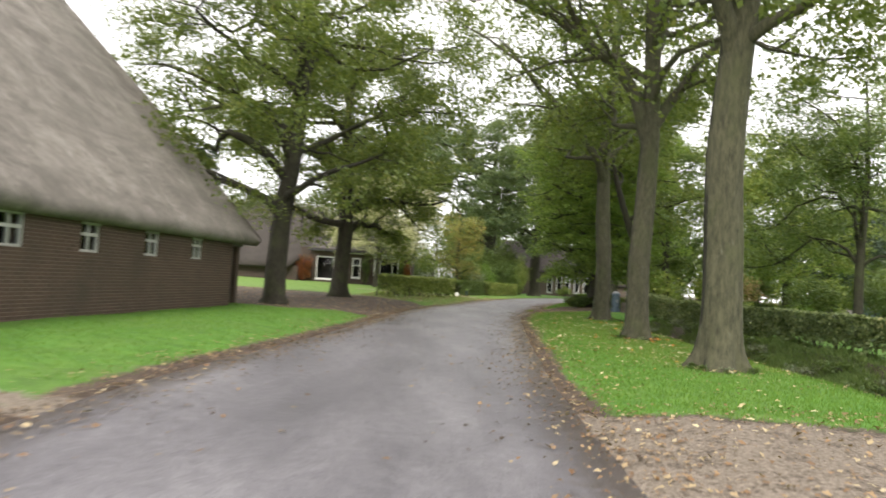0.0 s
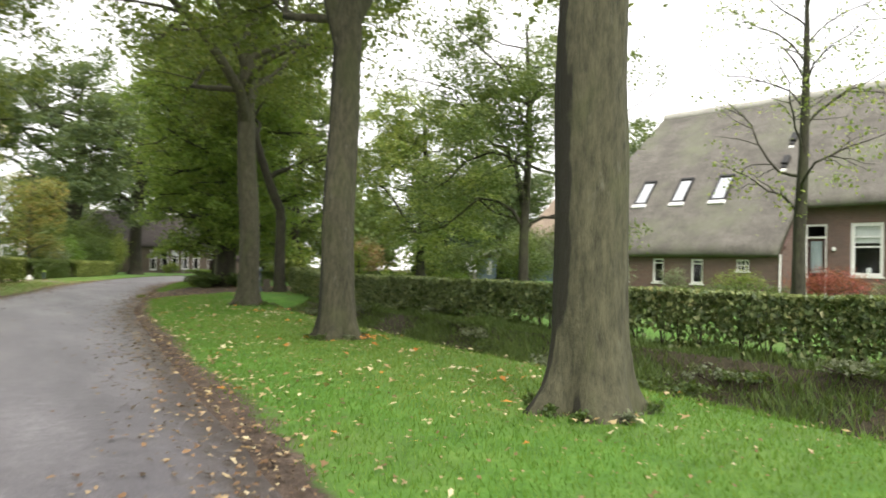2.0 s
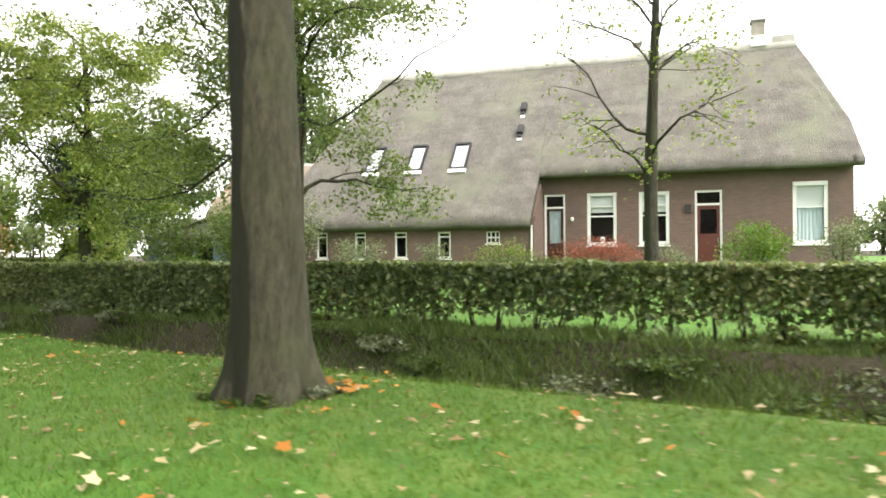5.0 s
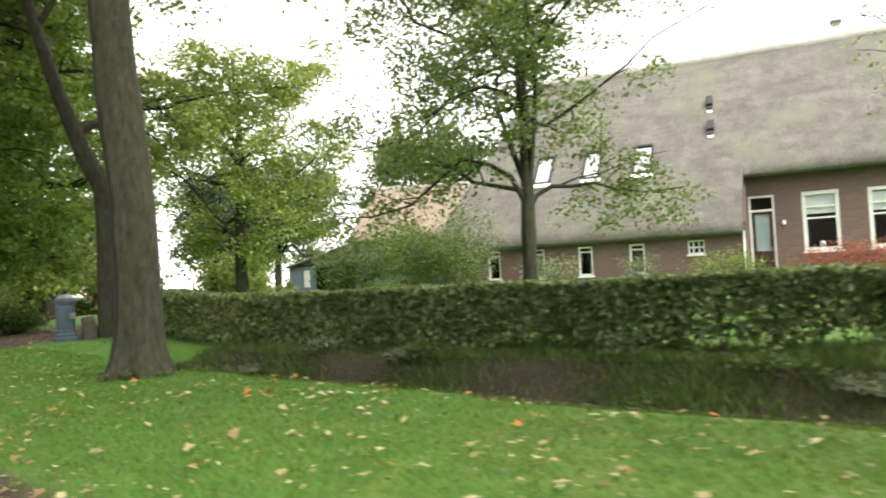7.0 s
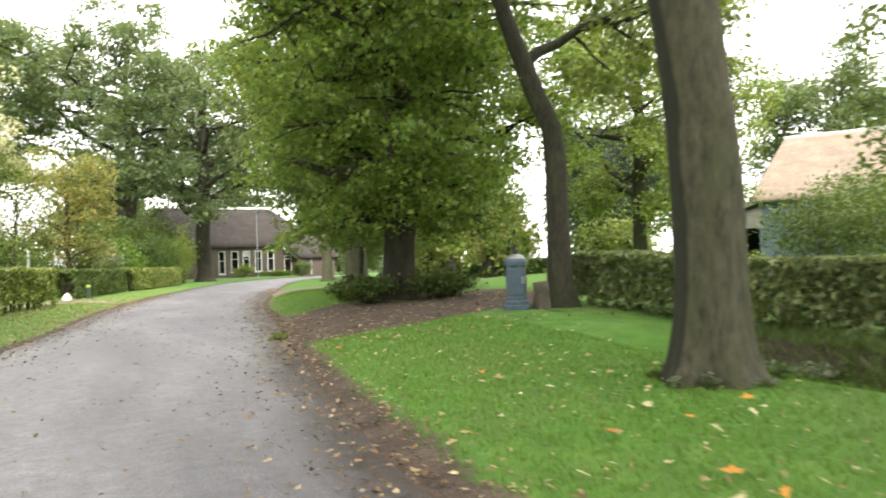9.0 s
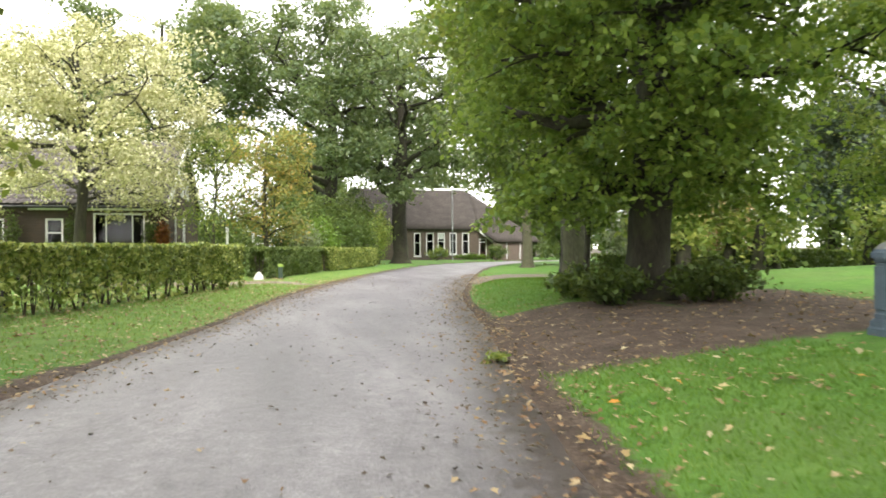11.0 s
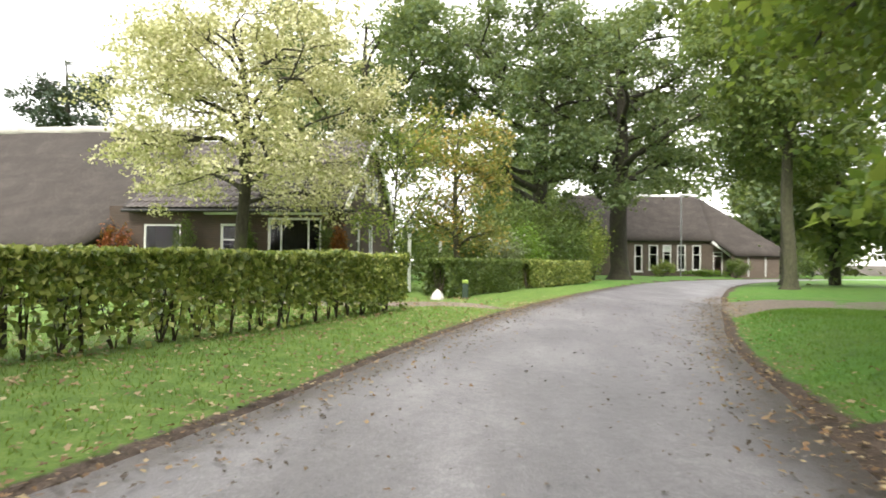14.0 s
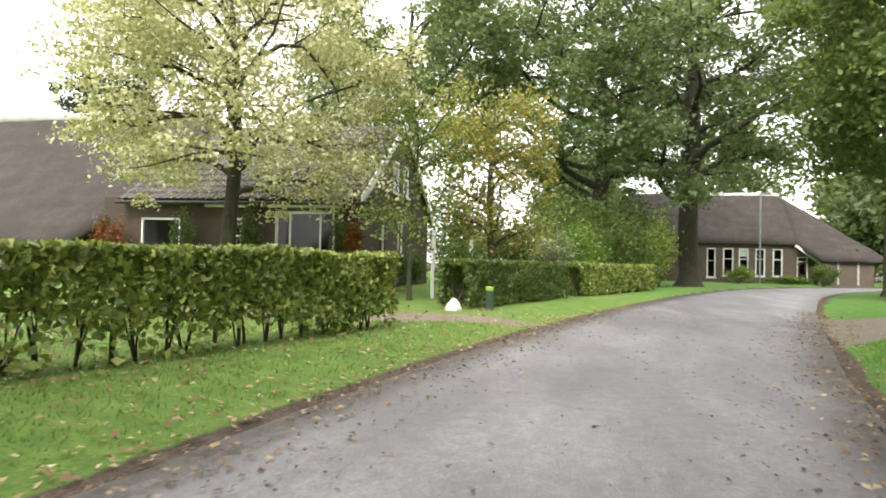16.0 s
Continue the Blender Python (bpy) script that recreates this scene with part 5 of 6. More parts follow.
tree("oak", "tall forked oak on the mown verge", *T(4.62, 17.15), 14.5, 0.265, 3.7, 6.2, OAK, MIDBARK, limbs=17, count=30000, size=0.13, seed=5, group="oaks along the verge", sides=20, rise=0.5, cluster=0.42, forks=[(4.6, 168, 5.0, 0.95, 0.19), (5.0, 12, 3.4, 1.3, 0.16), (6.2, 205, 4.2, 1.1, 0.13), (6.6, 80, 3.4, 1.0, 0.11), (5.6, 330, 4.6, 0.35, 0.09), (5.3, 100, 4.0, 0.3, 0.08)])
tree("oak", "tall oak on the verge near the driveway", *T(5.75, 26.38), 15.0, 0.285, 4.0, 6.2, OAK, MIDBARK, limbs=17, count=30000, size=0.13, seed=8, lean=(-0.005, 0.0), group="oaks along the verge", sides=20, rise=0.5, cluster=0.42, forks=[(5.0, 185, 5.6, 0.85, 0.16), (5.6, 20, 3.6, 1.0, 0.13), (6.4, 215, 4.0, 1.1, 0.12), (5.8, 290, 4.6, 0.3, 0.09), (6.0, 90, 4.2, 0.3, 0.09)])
tree("crooked_tree", "dark crooked tree with a kink in its trunk", *T(8.48, 32.12), 10.5, 0.2, 5.4, 3.4, OAK, DARKBARK, limbs=8, count=15000, size=0.14, seed=11, path=[(-0.3, 0.05, -0.04), (0.6, 0, 0), (2.8, 0.0, 0.0), (3.2, -0.08, 0.03), (3.6, -0.3, 0.1), (5, -0.78, 0.27), (7, -1.3, 0.45), (10, -1.5, 0.5)], forks=[(4.1, -25, 3.2, 0.35, 0.1)])
tree("lime_tree", "broad green lime tree with low hanging branches", *T(7.8, 37.4), 12.8, 0.36, 2.0, 3.75, LIME, DARKBARK, limbs=46, count=88000, size=0.122, seed=13, rise=-0.06, cluster=0.36, flat=0.26, droop=0.3, shape=0.38)
tree("oak", "leaning dark oak beside the brick barn", *T(-5.25, 22.1), 12.0, 0.32, 2.7, 5.2, OAK, DARKBARK, limbs=17, count=56000, size=0.115, seed=17, lean=(0.03, 0.02), group="yard trees", rise=0.4, cluster=0.4)
tree("oak", "dense dark oak in the leaf-strewn yard", *T(-4.7, 31.7), 13.0, 0.36, 2.7, 5.6, OAK, DARKBARK, limbs=20, count=66000, size=0.13, seed=19, rise=0.2, group="yard trees", cluster=0.42)
tree("garden_tree", "young garden tree with an open light crown", *T(14.9, 25.9), 10.2, 0.17, 2.0, 3.7, MIDGREEN, DARKBARK, limbs=20, count=38000, size=0.105, seed=23, rise=0.3, cluster=0.34, forks=[(2.6, 215, 1.7, 2.7, 0.07), (2.8, 35, 2.0, 2.2, 0.07), (2.3, 300, 3.4, 0.2, 0.06), (2.4, 135, 4.3, 0.16, 0.06), (2.7, 118, 3.8, 0.3, 0.06), (3.2, 150, 3.8, 0.4, 0.05)])
tree("garden_tree", "yellow-green garden tree beyond the hedge", *T(20.6, 43.4), 11.5, 0.26, 1.9, 4.3, YELLOWGREEN, DARKBARK, limbs=18, count=42000, size=0.15, seed=29, rise=0.3, cluster=0.4)
tree("slender_tree", "slender half-bare tree in front of the farmhouse", *T(16.75, 17.25), 9.5, 0.16, 2.4, 2.2, YELLOWGREEN, DARKBARK, limbs=13, count=2600, size=0.10, seed=31, rise=0.75, cluster=0.3, arm=0.26)
tree("ash_tree", "pale variegated ash tree in the front garden", *T(-5.1, 52.6), 8.2, 0.2, 2.6, 4.2, SILVER, DARKBARK, limbs=20, count=40000, size=0.115, seed=37, rise=0.28, cluster=0.36, flat=0.4, shape=0.45)
tree("maple", "small golden autumn maple by the second hedge", *T(0.9, 58.0), 6.5, 0.12, 1.3, 1.7, GOLD, BARK, limbs=14, count=9500, size=0.13, seed=41, rise=0.6, cluster=0.36)
tree("sapling", "slim half-bare sapling at the drive", *T(-1.0, 55.0), 5.8, 0.06, 1.2, 1.3, YELLOWGREEN, BARK, limbs=9, count=3600, size=0.11, seed=43, rise=0.9)
tree("sapling", "thin young tree beside the lime tree", *T(8.0, 40.4), 4.8, 0.07, 2.0, 1.3, LIME, DARKBARK, limbs=8, count=3500, size=0.14, seed=44, rise=0.5)
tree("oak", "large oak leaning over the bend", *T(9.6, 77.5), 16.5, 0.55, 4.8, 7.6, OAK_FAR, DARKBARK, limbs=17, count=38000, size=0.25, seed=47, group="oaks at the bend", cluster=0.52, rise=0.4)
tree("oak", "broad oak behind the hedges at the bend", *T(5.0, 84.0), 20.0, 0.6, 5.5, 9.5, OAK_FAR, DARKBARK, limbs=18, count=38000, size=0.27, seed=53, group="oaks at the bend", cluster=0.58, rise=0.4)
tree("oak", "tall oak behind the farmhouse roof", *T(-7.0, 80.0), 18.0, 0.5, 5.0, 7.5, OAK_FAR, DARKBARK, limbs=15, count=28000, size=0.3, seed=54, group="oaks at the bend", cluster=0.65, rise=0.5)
tree("oak", "slim oak on the grass island", *T(14.35, 63.1), 13.5, 0.27, 5.4, 3.8, MIDGREEN, BARK, limbs=12, count=26000, size=0.22, seed=59, group="island trees", cluster=0.6)
tree("oak", "oak standing behind another on the island", *T(16.2, 68.5), 13.5, 0.24, 5.4, 3.8, MIDGREEN, BARK, limbs=11, count=24000, size=0.22, seed=61, group="island trees", cluster=0.6)
tree("oak", "thick oak on the grass behind the lime tree", *T(9.3, 44.2), 13.0, 0.34, 4.6, 3.8, OAK, BARK, limbs=13, count=32000, size=0.17, seed=67, group="island trees", cluster=0.55)
tree("conifer", "dark conifer behind the thatched barn roof", -31.0, 84.0, 0.2, 17.0, 0.35, 2.0, 3.4, CONIFER, DARKBARK, limbs=24, count=22000, size=0.25, seed=71, rise=-0.05)
tree("round_tree", "round grey-green tree far behind the shed", 42.0, 66.0, 0.4, 11.0, 0.3, 2.5, 4.6, OAK_FAR, DARKBARK, limbs=14, count=20000, size=0.3, seed=73, cluster=0.7)
tree("garden_tree", "leafy green tree behind the far lawn", *T(15.5, 50.5), 12.5, 0.25, 2.4, 4.2, MIDGREEN, DARKBARK, limbs=15, count=26000, size=0.18, seed=78, rise=0.35, cluster=0.5)
tree("round_tree", "broad pale green tree far behind the thatched shed", 50.5, 55.5, 0.4, 14.0, 0.35, 3.0, 5.6, OAK_FAR, DARKBARK, limbs=15, count=24000, size=0.3, seed=75, cluster=0.8)
tree("round_tree", "pine-green tree behind the carport", 31.0, 58.0, 0.4, 9.0, 0.25, 2.0, 3.2, CONIFER, DARKBARK, limbs=14, count=14000, size=0.24, seed=74, cluster=0.6)


def woods(name, label, line, height, depth, leaf, count, size, seed):
    """A far belt of trees along a line: trunks and uneven crowns of leaf clumps."""
    rng = np.random.default_rng(seed)
    p = np.array(line, float)
    s = np.concatenate([[0], np.cumsum(np.linalg.norm(np.diff(p, axis=0), axis=1))])
    m = max(6, int(s[-1] / (height * 0.42)))
    q = np.sort(rng.random(m)) * s[-1]
    cx, cy = np.interp(q, s, p[:, 0]) + rng.normal(size=m) * depth, np.interp(q, s, p[:, 1]) + rng.normal(size=m) * depth
    hh = height * rng.uniform(0.65, 1.1, m)
    clumps = np.repeat(np.arange(m), 26)
    d = rng.normal(size=(len(clumps), 3))
    d /= np.linalg.norm(d, axis=1)[:, None]
    r = hh[clumps]
    cc = np.stack([cx[clumps], cy[clumps], r * 0.55], 1) + d * np.stack([r * 0.3, r * 0.3, r * 0.42], 1) * rng.random((len(clumps), 1)) ** 0.4
    w = rng.integers(0, len(clumps), count)
    c = cc[w] + rng.normal(size=(count, 3)) * (r[w] * 0.075)[:, None]
    c[:, 2] = np.clip(c[:, 2], 0.1, None)
    base = thing(name, pose(0, 0, 0), label, "woods", "", "stuff")
    part("crowns", np_mesh("crowns", *leaves(c, size, rng)), leaf, base)
    part("trunks", np_mesh("trunks", *joined([tube([(x, y, -0.3), (x, y, h * 0.3), (x + 0.2, y, h * 0.7)], [0.3, 0.24, 0.1], 6) for x, y, h in zip(cx, cy, hh)])), DARKBARK, base)


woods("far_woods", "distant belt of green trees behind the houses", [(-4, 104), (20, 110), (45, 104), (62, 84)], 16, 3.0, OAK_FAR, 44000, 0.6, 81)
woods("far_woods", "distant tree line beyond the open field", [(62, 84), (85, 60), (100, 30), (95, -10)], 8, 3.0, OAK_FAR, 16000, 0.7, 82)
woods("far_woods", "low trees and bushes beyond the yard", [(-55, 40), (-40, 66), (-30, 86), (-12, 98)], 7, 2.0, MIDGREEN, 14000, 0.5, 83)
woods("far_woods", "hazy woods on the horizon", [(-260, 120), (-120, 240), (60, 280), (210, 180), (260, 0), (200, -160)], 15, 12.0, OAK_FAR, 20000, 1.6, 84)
# Out of view; added so window panes mirror dark trees instead of sky
woods("far_woods", "unseen tall trees added behind the start of the ride", [(-80, 70), (-88, 20), (-75, -30), (-40, -45), (-15, -48), (20, -44), (55, -35), (90, -15)], 15, 4.0, OAK_FAR, 15000, 1.2, 86)
woods("far_bushes", "bushes and hedges along the far side of the garden", [(14, 48), (20, 50), (28, 50), (36, 50)], 3.2, 1.0, YELLOWGREEN, 9000, 0.22, 85)

woods("far_woods", "green trees closing the far lawn", [(14, 66), (26, 66), (40, 68)], 10, 2.0, MIDGREEN, 16000, 0.42, 87)

# ---- hedges ----
hedge("hedge", "low clipped hedge across the far lawn", [(13.5, 52.5), (22.0, 52.0), (30.0, 55.5)], 0.8, 0.75, SHRUB, 700, 0.16, 6, 0.05, 1.2)
hedge("hedge", "clipped hornbeam hedge with bare stems along the ditch", [(9.75, 6.0), (9.25, 14.0), (9.0, 22.0), (8.95, 27.0), (9.1, 30.6), (9.4, 32.7)], 0.66, 0.9, HORNBEAM, 3600, 0.092, 2, 0.16, 0.45, lambda s: 0.85 * ease(3, 8, s) * ease(18, 12, s))
hedge("hedge", "clipped green hedge with open stems beside the verge", [(-3.2, 36.8), (-2.0, 39.5), (-0.75, 43.2), (0.3, 47.3)], 0.65, 1.14, BEECH_LIGHT, 2700, 0.11, 3, 0.12, 0.34, lambda s: 0.55 + 0.45 * ease(11.0, 5.0, s))
hedge("hedge", "dense clipped hedge between the drive and a gate post", [(0.75, 51.7), (2.9, 59.2)], 0.7, 1.1, MIDGREEN, 2600, 0.1, 4, 0.06)
hedge("hedge", "dense clipped hedge behind a white post", [(3.3, 60.4), (6.6, 69.0)], 0.7, 1.1, BEECH_LIGHT, 2000, 0.12, 5, 0.06)

# ---- shrubs ----
for k, (x, y, rx, ry, h, leaf, count, size, label) in enumerate([
    (24.3, 16.0, 1.2, 1.2, 1.45, BRIGHT, 3200, 0.09, "bright green rounded bush at the farmhouse front"),
    (24.0, 13.6, 0.9, 0.9, 1.5, GREYSHRUB, 1800, 0.08, "grey-green bush by the farmhouse window"),
    (23.6, 20.6, 0.6, 2.0, 1.05, RED, 4200, 0.06, "red flowering border plants"),
    (23.4, 18.3, 0.5, 0.9, 0.90, GREYSHRUB, 900, 0.06, "low silvery border plants"),
    (23.2, 23.9, 0.6, 1.3, 1.10, YELLOWGREEN, 1500, 0.07, "yellowing low garden shrub"),
    (22.6, 26.4, 0.6, 0.8, 1.20, GREYSHRUB, 1000, 0.07, "loose grey shrub at the stable wall"),
    (22.0, 29.2, 1.2, 1.2, 1.30, GREYSHRUB, 1500, 0.08, "soft grey-leaved shrub in the garden"),
    (19.2, 31.6, 1.8, 1.6, 2.2, SHRUB, 4500, 0.10, "big leafy garden shrub"),
    (17.2, 33.6, 1.6, 1.5, 2.0, SHRUB, 4000, 0.10, "wide dark green garden shrub"),
    (21.4, 34.5, 1.8, 1.6, 2.6, MIDGREEN, 4500, 0.11, "tall light green shrub near the shed"),
    (23.5, 36.8, 1.7, 1.6, 2.9, SHRUB, 4500, 0.11, "dense shrub in front of the shed"),
    (29.6, 38.9, 1.6, 1.4, 2.6, MIDGREEN, 4000, 0.11, "spreading shrub against the blue shed"),
    (15.0, 30.4, 0.8, 0.8, 0.9, BRIGHT, 1200, 0.08, "small yellow-green shrub behind the hedge"),
    (13.4, 33.0, 0.9, 0.9, 0.9, YELLOWGREEN, 1200, 0.08, "low yellowing shrub behind the hedge"),
    (20.5, 22.0, 0.5, 3.5, 0.55, SHRUB, 2600, 0.07, "low green border along the garden"),
    (-2.6, 70.0, 1.9, 1.5, 4.4, SHRUB, 4200, 0.15, "tall dark green bush behind the farmhouse gable"),
    (6.9, 36.9, 0.7, 0.6, 0.6, SHRUB, 1800, 0.10, "leafy suckers at the foot of the lime tree"),
    (8.4, 36.4, 1.0, 0.7, 0.7, SHRUB, 1800, 0.10, "low leafy growth under the lime tree"),
    (7.0, 38.2, 0.7, 0.7, 0.6, SHRUB, 1800, 0.10, "dark leafy suckers beside the lime trunk"),
    (9.0, 37.6, 0.8, 0.8, 0.6, SHRUB, 1600, 0.10, "shaded suckers round the lime trunk"),
    (3.98, 33.3, 0.2, 0.16, 0.14, YELLOWGREEN, 260, 0.05, "small yellowing weed tuft at the road edge"),
    (-3.1, 56.5, 0.35, 0.35, 2.1, CREEPER, 1500, 0.10, "red creeper climbing the house corner"),
    (-4.9 + 1.3, 56.7, 0.5, 0.22, 2.2, SHRUB, 1500, 0.09, "green climber beside the wide window"),
    (-11.2, 56.5, 0.7, 0.3, 2.0, CREEPER, 1800, 0.10, "reddish creeper under the thatch edge"),
    (-6.4, 56.5, 0.4, 0.25, 2.3, SHRUB, 1300, 0.09, "dark climber between two windows"),
    (-8.6, 56.5, 0.5, 0.25, 2.3, SHRUB, 1300, 0.09, "dark climber next to the wide dark window"),
    (-2.2, 60.0, 0.7, 0.7, 1.4, SHRUB, 1800, 0.09, "clipped round bush by the gable"),
    (0.2, 56.4, 0.9, 1.0, 1.7, MIDGREEN, 2400, 0.10, "loose shrub beside the drive"),
    (1.2, 60.5, 1.2, 1.2, 2.2, SHRUB, 3000, 0.11, "green shrub behind the second hedge"),
    (2.4, 64.0, 1.4, 1.4, 2.5, GREYSHRUB, 3000, 0.12, "blue-grey shrub behind the second hedge"),
    (3.6, 67.0, 1.4, 1.4, 2.9, BRIGHT, 3200, 0.12, "fresh green shrub behind the hedge"),
    (5.4, 71.0, 1.8, 1.6, 3.4, SHRUB, 3600, 0.14, "tall dark shrub beside the oak"),
    (7.6, 74.0, 1.0, 1.0, 3.8, YELLOWGREEN, 3000, 0.13, "yellow-green upright shrub at the oak"),
    (3.0, 75.0, 2.6, 2.4, 5.0, MIDGREEN, 4500, 0.18, "wide tall shrub in the garden behind"),
    (6.5, 80.0, 2.6, 2.4, 5.0, SHRUB, 4500, 0.18, "big dark shrub under the oaks"),
    (-1.0, 70.0, 2.2, 2.2, 3.6, MIDGREEN, 4000, 0.15, "leafy shrub between the house and the hedge"),
    (14.6, 89.0, 1.2, 0.9, 1.3, YELLOWGREEN, 1800, 0.13, "rounded brownish shrub before the thatched house"),
    (20.0, 88.6, 1.1, 0.9, 1.5, SHRUB, 1800, 0.13, "dark round box bush before the thatched house"),
    (17.6, 88.2, 1.9, 0.5, 0.6, BRIGHT, 1800, 0.12, "low clipped green edging"),
    (25.6, 91.0, 1.6, 1.4, 2.2, SHRUB, 2600, 0.16, "dark shrub beside the thatched house"),
    (5.6, 76.5, 2.2, 2.0, 5.4, MIDGREEN, 4600, 0.17, "tall green shrub filling the gap under the oaks"),
    (22.4, 32.7, 1.4, 1.3, 3.1, GREYSHRUB, 4200, 0.10, "tall grey-green shrub at the end of the farmhouse"),
    (22.6, 57.0, 2.6, 2.0, 3.6, RUSTY, 4200, 0.16, "rust-coloured autumn bush beyond the far lawn"),
    (17.5, 57.5, 1.6, 1.5, 2.6, GREYSHRUB, 2600, 0.15, "grey-green bush beyond the far lawn"),
    (28.0, 52.5, 1.4, 1.2, 2.4, YELLOWGREEN, 2200, 0.14, "yellow-green bush beside the lean-to"),
    (34.0, 40.8, 2.2, 1.8, 3.4, MIDGREEN, 5200, 0.13, "wide light green bush in front of the blue shed"),
    (29.0, 93.0, 2.2, 1.8, 3.2, SHRUB, 3000, 0.2, "big shrub at the road's end"),
]):
    shrub("shrub", label, *T(x, y), rx, ry, h, leaf, count, size, 200 + k)

for k in range(40):
    r_ = random.Random(400 + k)
    yy = 8.5 + k * 0.48 + r_.uniform(-0.3, 0.3)
    xx = r_.choice((6.3, 7.7, 8.1, 8.5)) + r_.uniform(-0.25, 0.25)
    shrub("weed_clump", "rough green weeds on the ditch bank", *T(xx, yy), r_.uniform(0.25, 0.5), r_.uniform(0.3, 0.7), r_.uniform(0.16, 0.34), SHRUB if k % 3 else GREYSHRUB, 320, 0.06, 400 + k, "weeds", 3)

for k, (tx, ty, tr_) in enumerate(((4.23, 10.93, 0.46), (4.62, 17.15, 0.42), (5.75, 26.38, 0.44))):
    r_ = random.Random(600 + k)
    for j in range(8):
        a_ = j * 0.785 + r_.uniform(-0.2, 0.2)
        xx, yy = tx + math.cos(a_) * (tr_ + r_.uniform(-0.04, 0.08)), ty + math.sin(a_) * (tr_ + r_.uniform(-0.04, 0.08))
        shrub("weed_clump", "small weeds and moss at the foot of the oak", *T(xx, yy), r_.uniform(0.06, 0.14), r_.uniform(0.06, 0.14), r_.uniform(0.05, 0.13), r_.choice((SHRUB, SHRUB, GREYSHRUB, MOSSY)), 150, 0.035, 620 + 20 * k + j, "weeds", 2)

# ---- street and garden things ----
pillar = thing("pillar", pose(7.66, 32.2, ground_at(7.66, 32.2), 0, 0, 20), "blue-grey painted octagonal iron pillar with a finial", "pillar")
part("base", lathe([(0.235, -0.05), (0.235, 0.06), (0.21, 0.08), (0.21, 0.13), (0.185, 0.15)], 8), BLUEGREY, pillar)
part("shaft", lathe([(0.17, 0.15), (0.17, 0.20), (0.155, 0.21), (0.155, 0.24), (0.17, 0.25), (0.17, 0.66), (0.155, 0.67), (0.155, 0.70), (0.17, 0.71), (0.17, 0.74)], 8), BLUEGREY, pillar)
part("collar", lathe([(0.20, 0.742), (0.20, 0.79), (0.18, 0.81), (0.17, 0.83)], 8), BLUEGREY, pillar)
part("cap", lathe([(0.17, 0.83), (0.12, 0.88), (0.05, 0.91)], 8), STEEL, pillar, "pale domed cap")
part("finial", lathe([(0.02, 0.91), (0.05, 0.94), (0.05, 0.97), (0.02, 1.0)], 10), DARKMETAL, pillar)
part("plate", boxes((-0.07, 0.07, -0.172, -0.157, 0.42, 0.54), bevel=0.003), STEEL, pillar, "small raised plate")
stump = thing("stump", pose(8.0, 31.98, ground_at(8.0, 31.98), 4, -3, 0), "weathered grey tree stump post", "stump")
part("wood", np_mesh("wood", *tube([(0, 0, -0.1), (0, 0, 0.05), (0.01, 0, 0.25), (0.0, 0.01, 0.44), (0, 0.01, 0.45)], [0.17, 0.155, 0.135, 0.13, 0.02], 12, 0.05, np.random.default_rng(5))), STUMPWOOD, stump)
marker = thing("marker_stone", pose(0.84, 51.3, ground_at(0.84, 51.3)), "pale pointed boulder beside the drive", "stone")
bm = bmesh.new()
bmesh.ops.create_icosphere(bm, subdivisions=2, radius=0.2)
for vert in bm.verts:
    vert.co.z = max(-0.1, vert.co.z * 1.1 + 0.05)
    vert.co.xy *= 1.0 - 0.5 * max(0, vert.co.z) / 0.3
    vert.co += Vector(noise.noise_vector(vert.co * 6)) * 0.02
part("stone", bm, STONE, marker)
box_post = thing("marker_post", pose(1.55, 51.9, ground_at(1.55, 51.9)), "short dark green post with a yellow-green top", "post")
part("body", boxes((-0.08, 0.08, -0.06, 0.06, -0.05, 0.42), bevel=0.01), GREENPLASTIC, box_post)
part("top", boxes((-0.085, 0.085, -0.065, 0.065, 0.42, 0.52), bevel=0.015), plain("yellow_green_paint", (0.22, 0.34, 0.05), (0.34, 0.45, 0.1), 0.5), box_post)
for k, (x, y, h) in enumerate(((3.06, 59.8, 0.85), (6.9, 69.6, 0.8), (-0.6, 56.2, 1.9), (0.35, 57.2, 1.7))):
    gp = thing("gate_post", pose(x, y, ground_at(x, y)), "slim white painted wooden post", "post", "white posts")
    part("shaft", boxes((-0.05, 0.05, -0.05, 0.05, -0.1, h), bevel=0.008), WHITE, gp)
    part("cap", boxes((-0.06, 0.06, -0.06, 0.06, h, h + 0.04), bevel=0.012), WHITE, gp)
lamp = thing("street_lamp", pose(16.1, 89.4, 0.1), "tall pale steel street lamp with a flat arm", "street lamp")
part("pole", np_mesh("pole", *tube([(0, 0, -0.2), (0, 0, 2), (0, 0, 4), (0, 0, 6.3)], [0.07, 0.06, 0.05, 0.045], 10), True), STEEL, lamp)
part("lamp_head", boxes((-0.15, 0.75, -0.09, 0.09, 6.28, 6.38), bevel=0.03), STEEL, lamp)
rail = thing("garden_rail", pose(-2.7, 38.6, ground_at(-2.7, 38.6), 0, 0, 72), "dark wooden rail behind the hedge", "rail")
part("rail", boxes((-1.6, 3.4, 0.3, 0.36, 0.5, 0.58), bevel=0.01), BLACKWOOD, rail)
for q in (-1.5, 0.9, 3.2):
    part("post", boxes((q, q + 0.09, 0.36, 0.45, -0.2, 0.7), bevel=0.01), BLACKWOOD, rail)

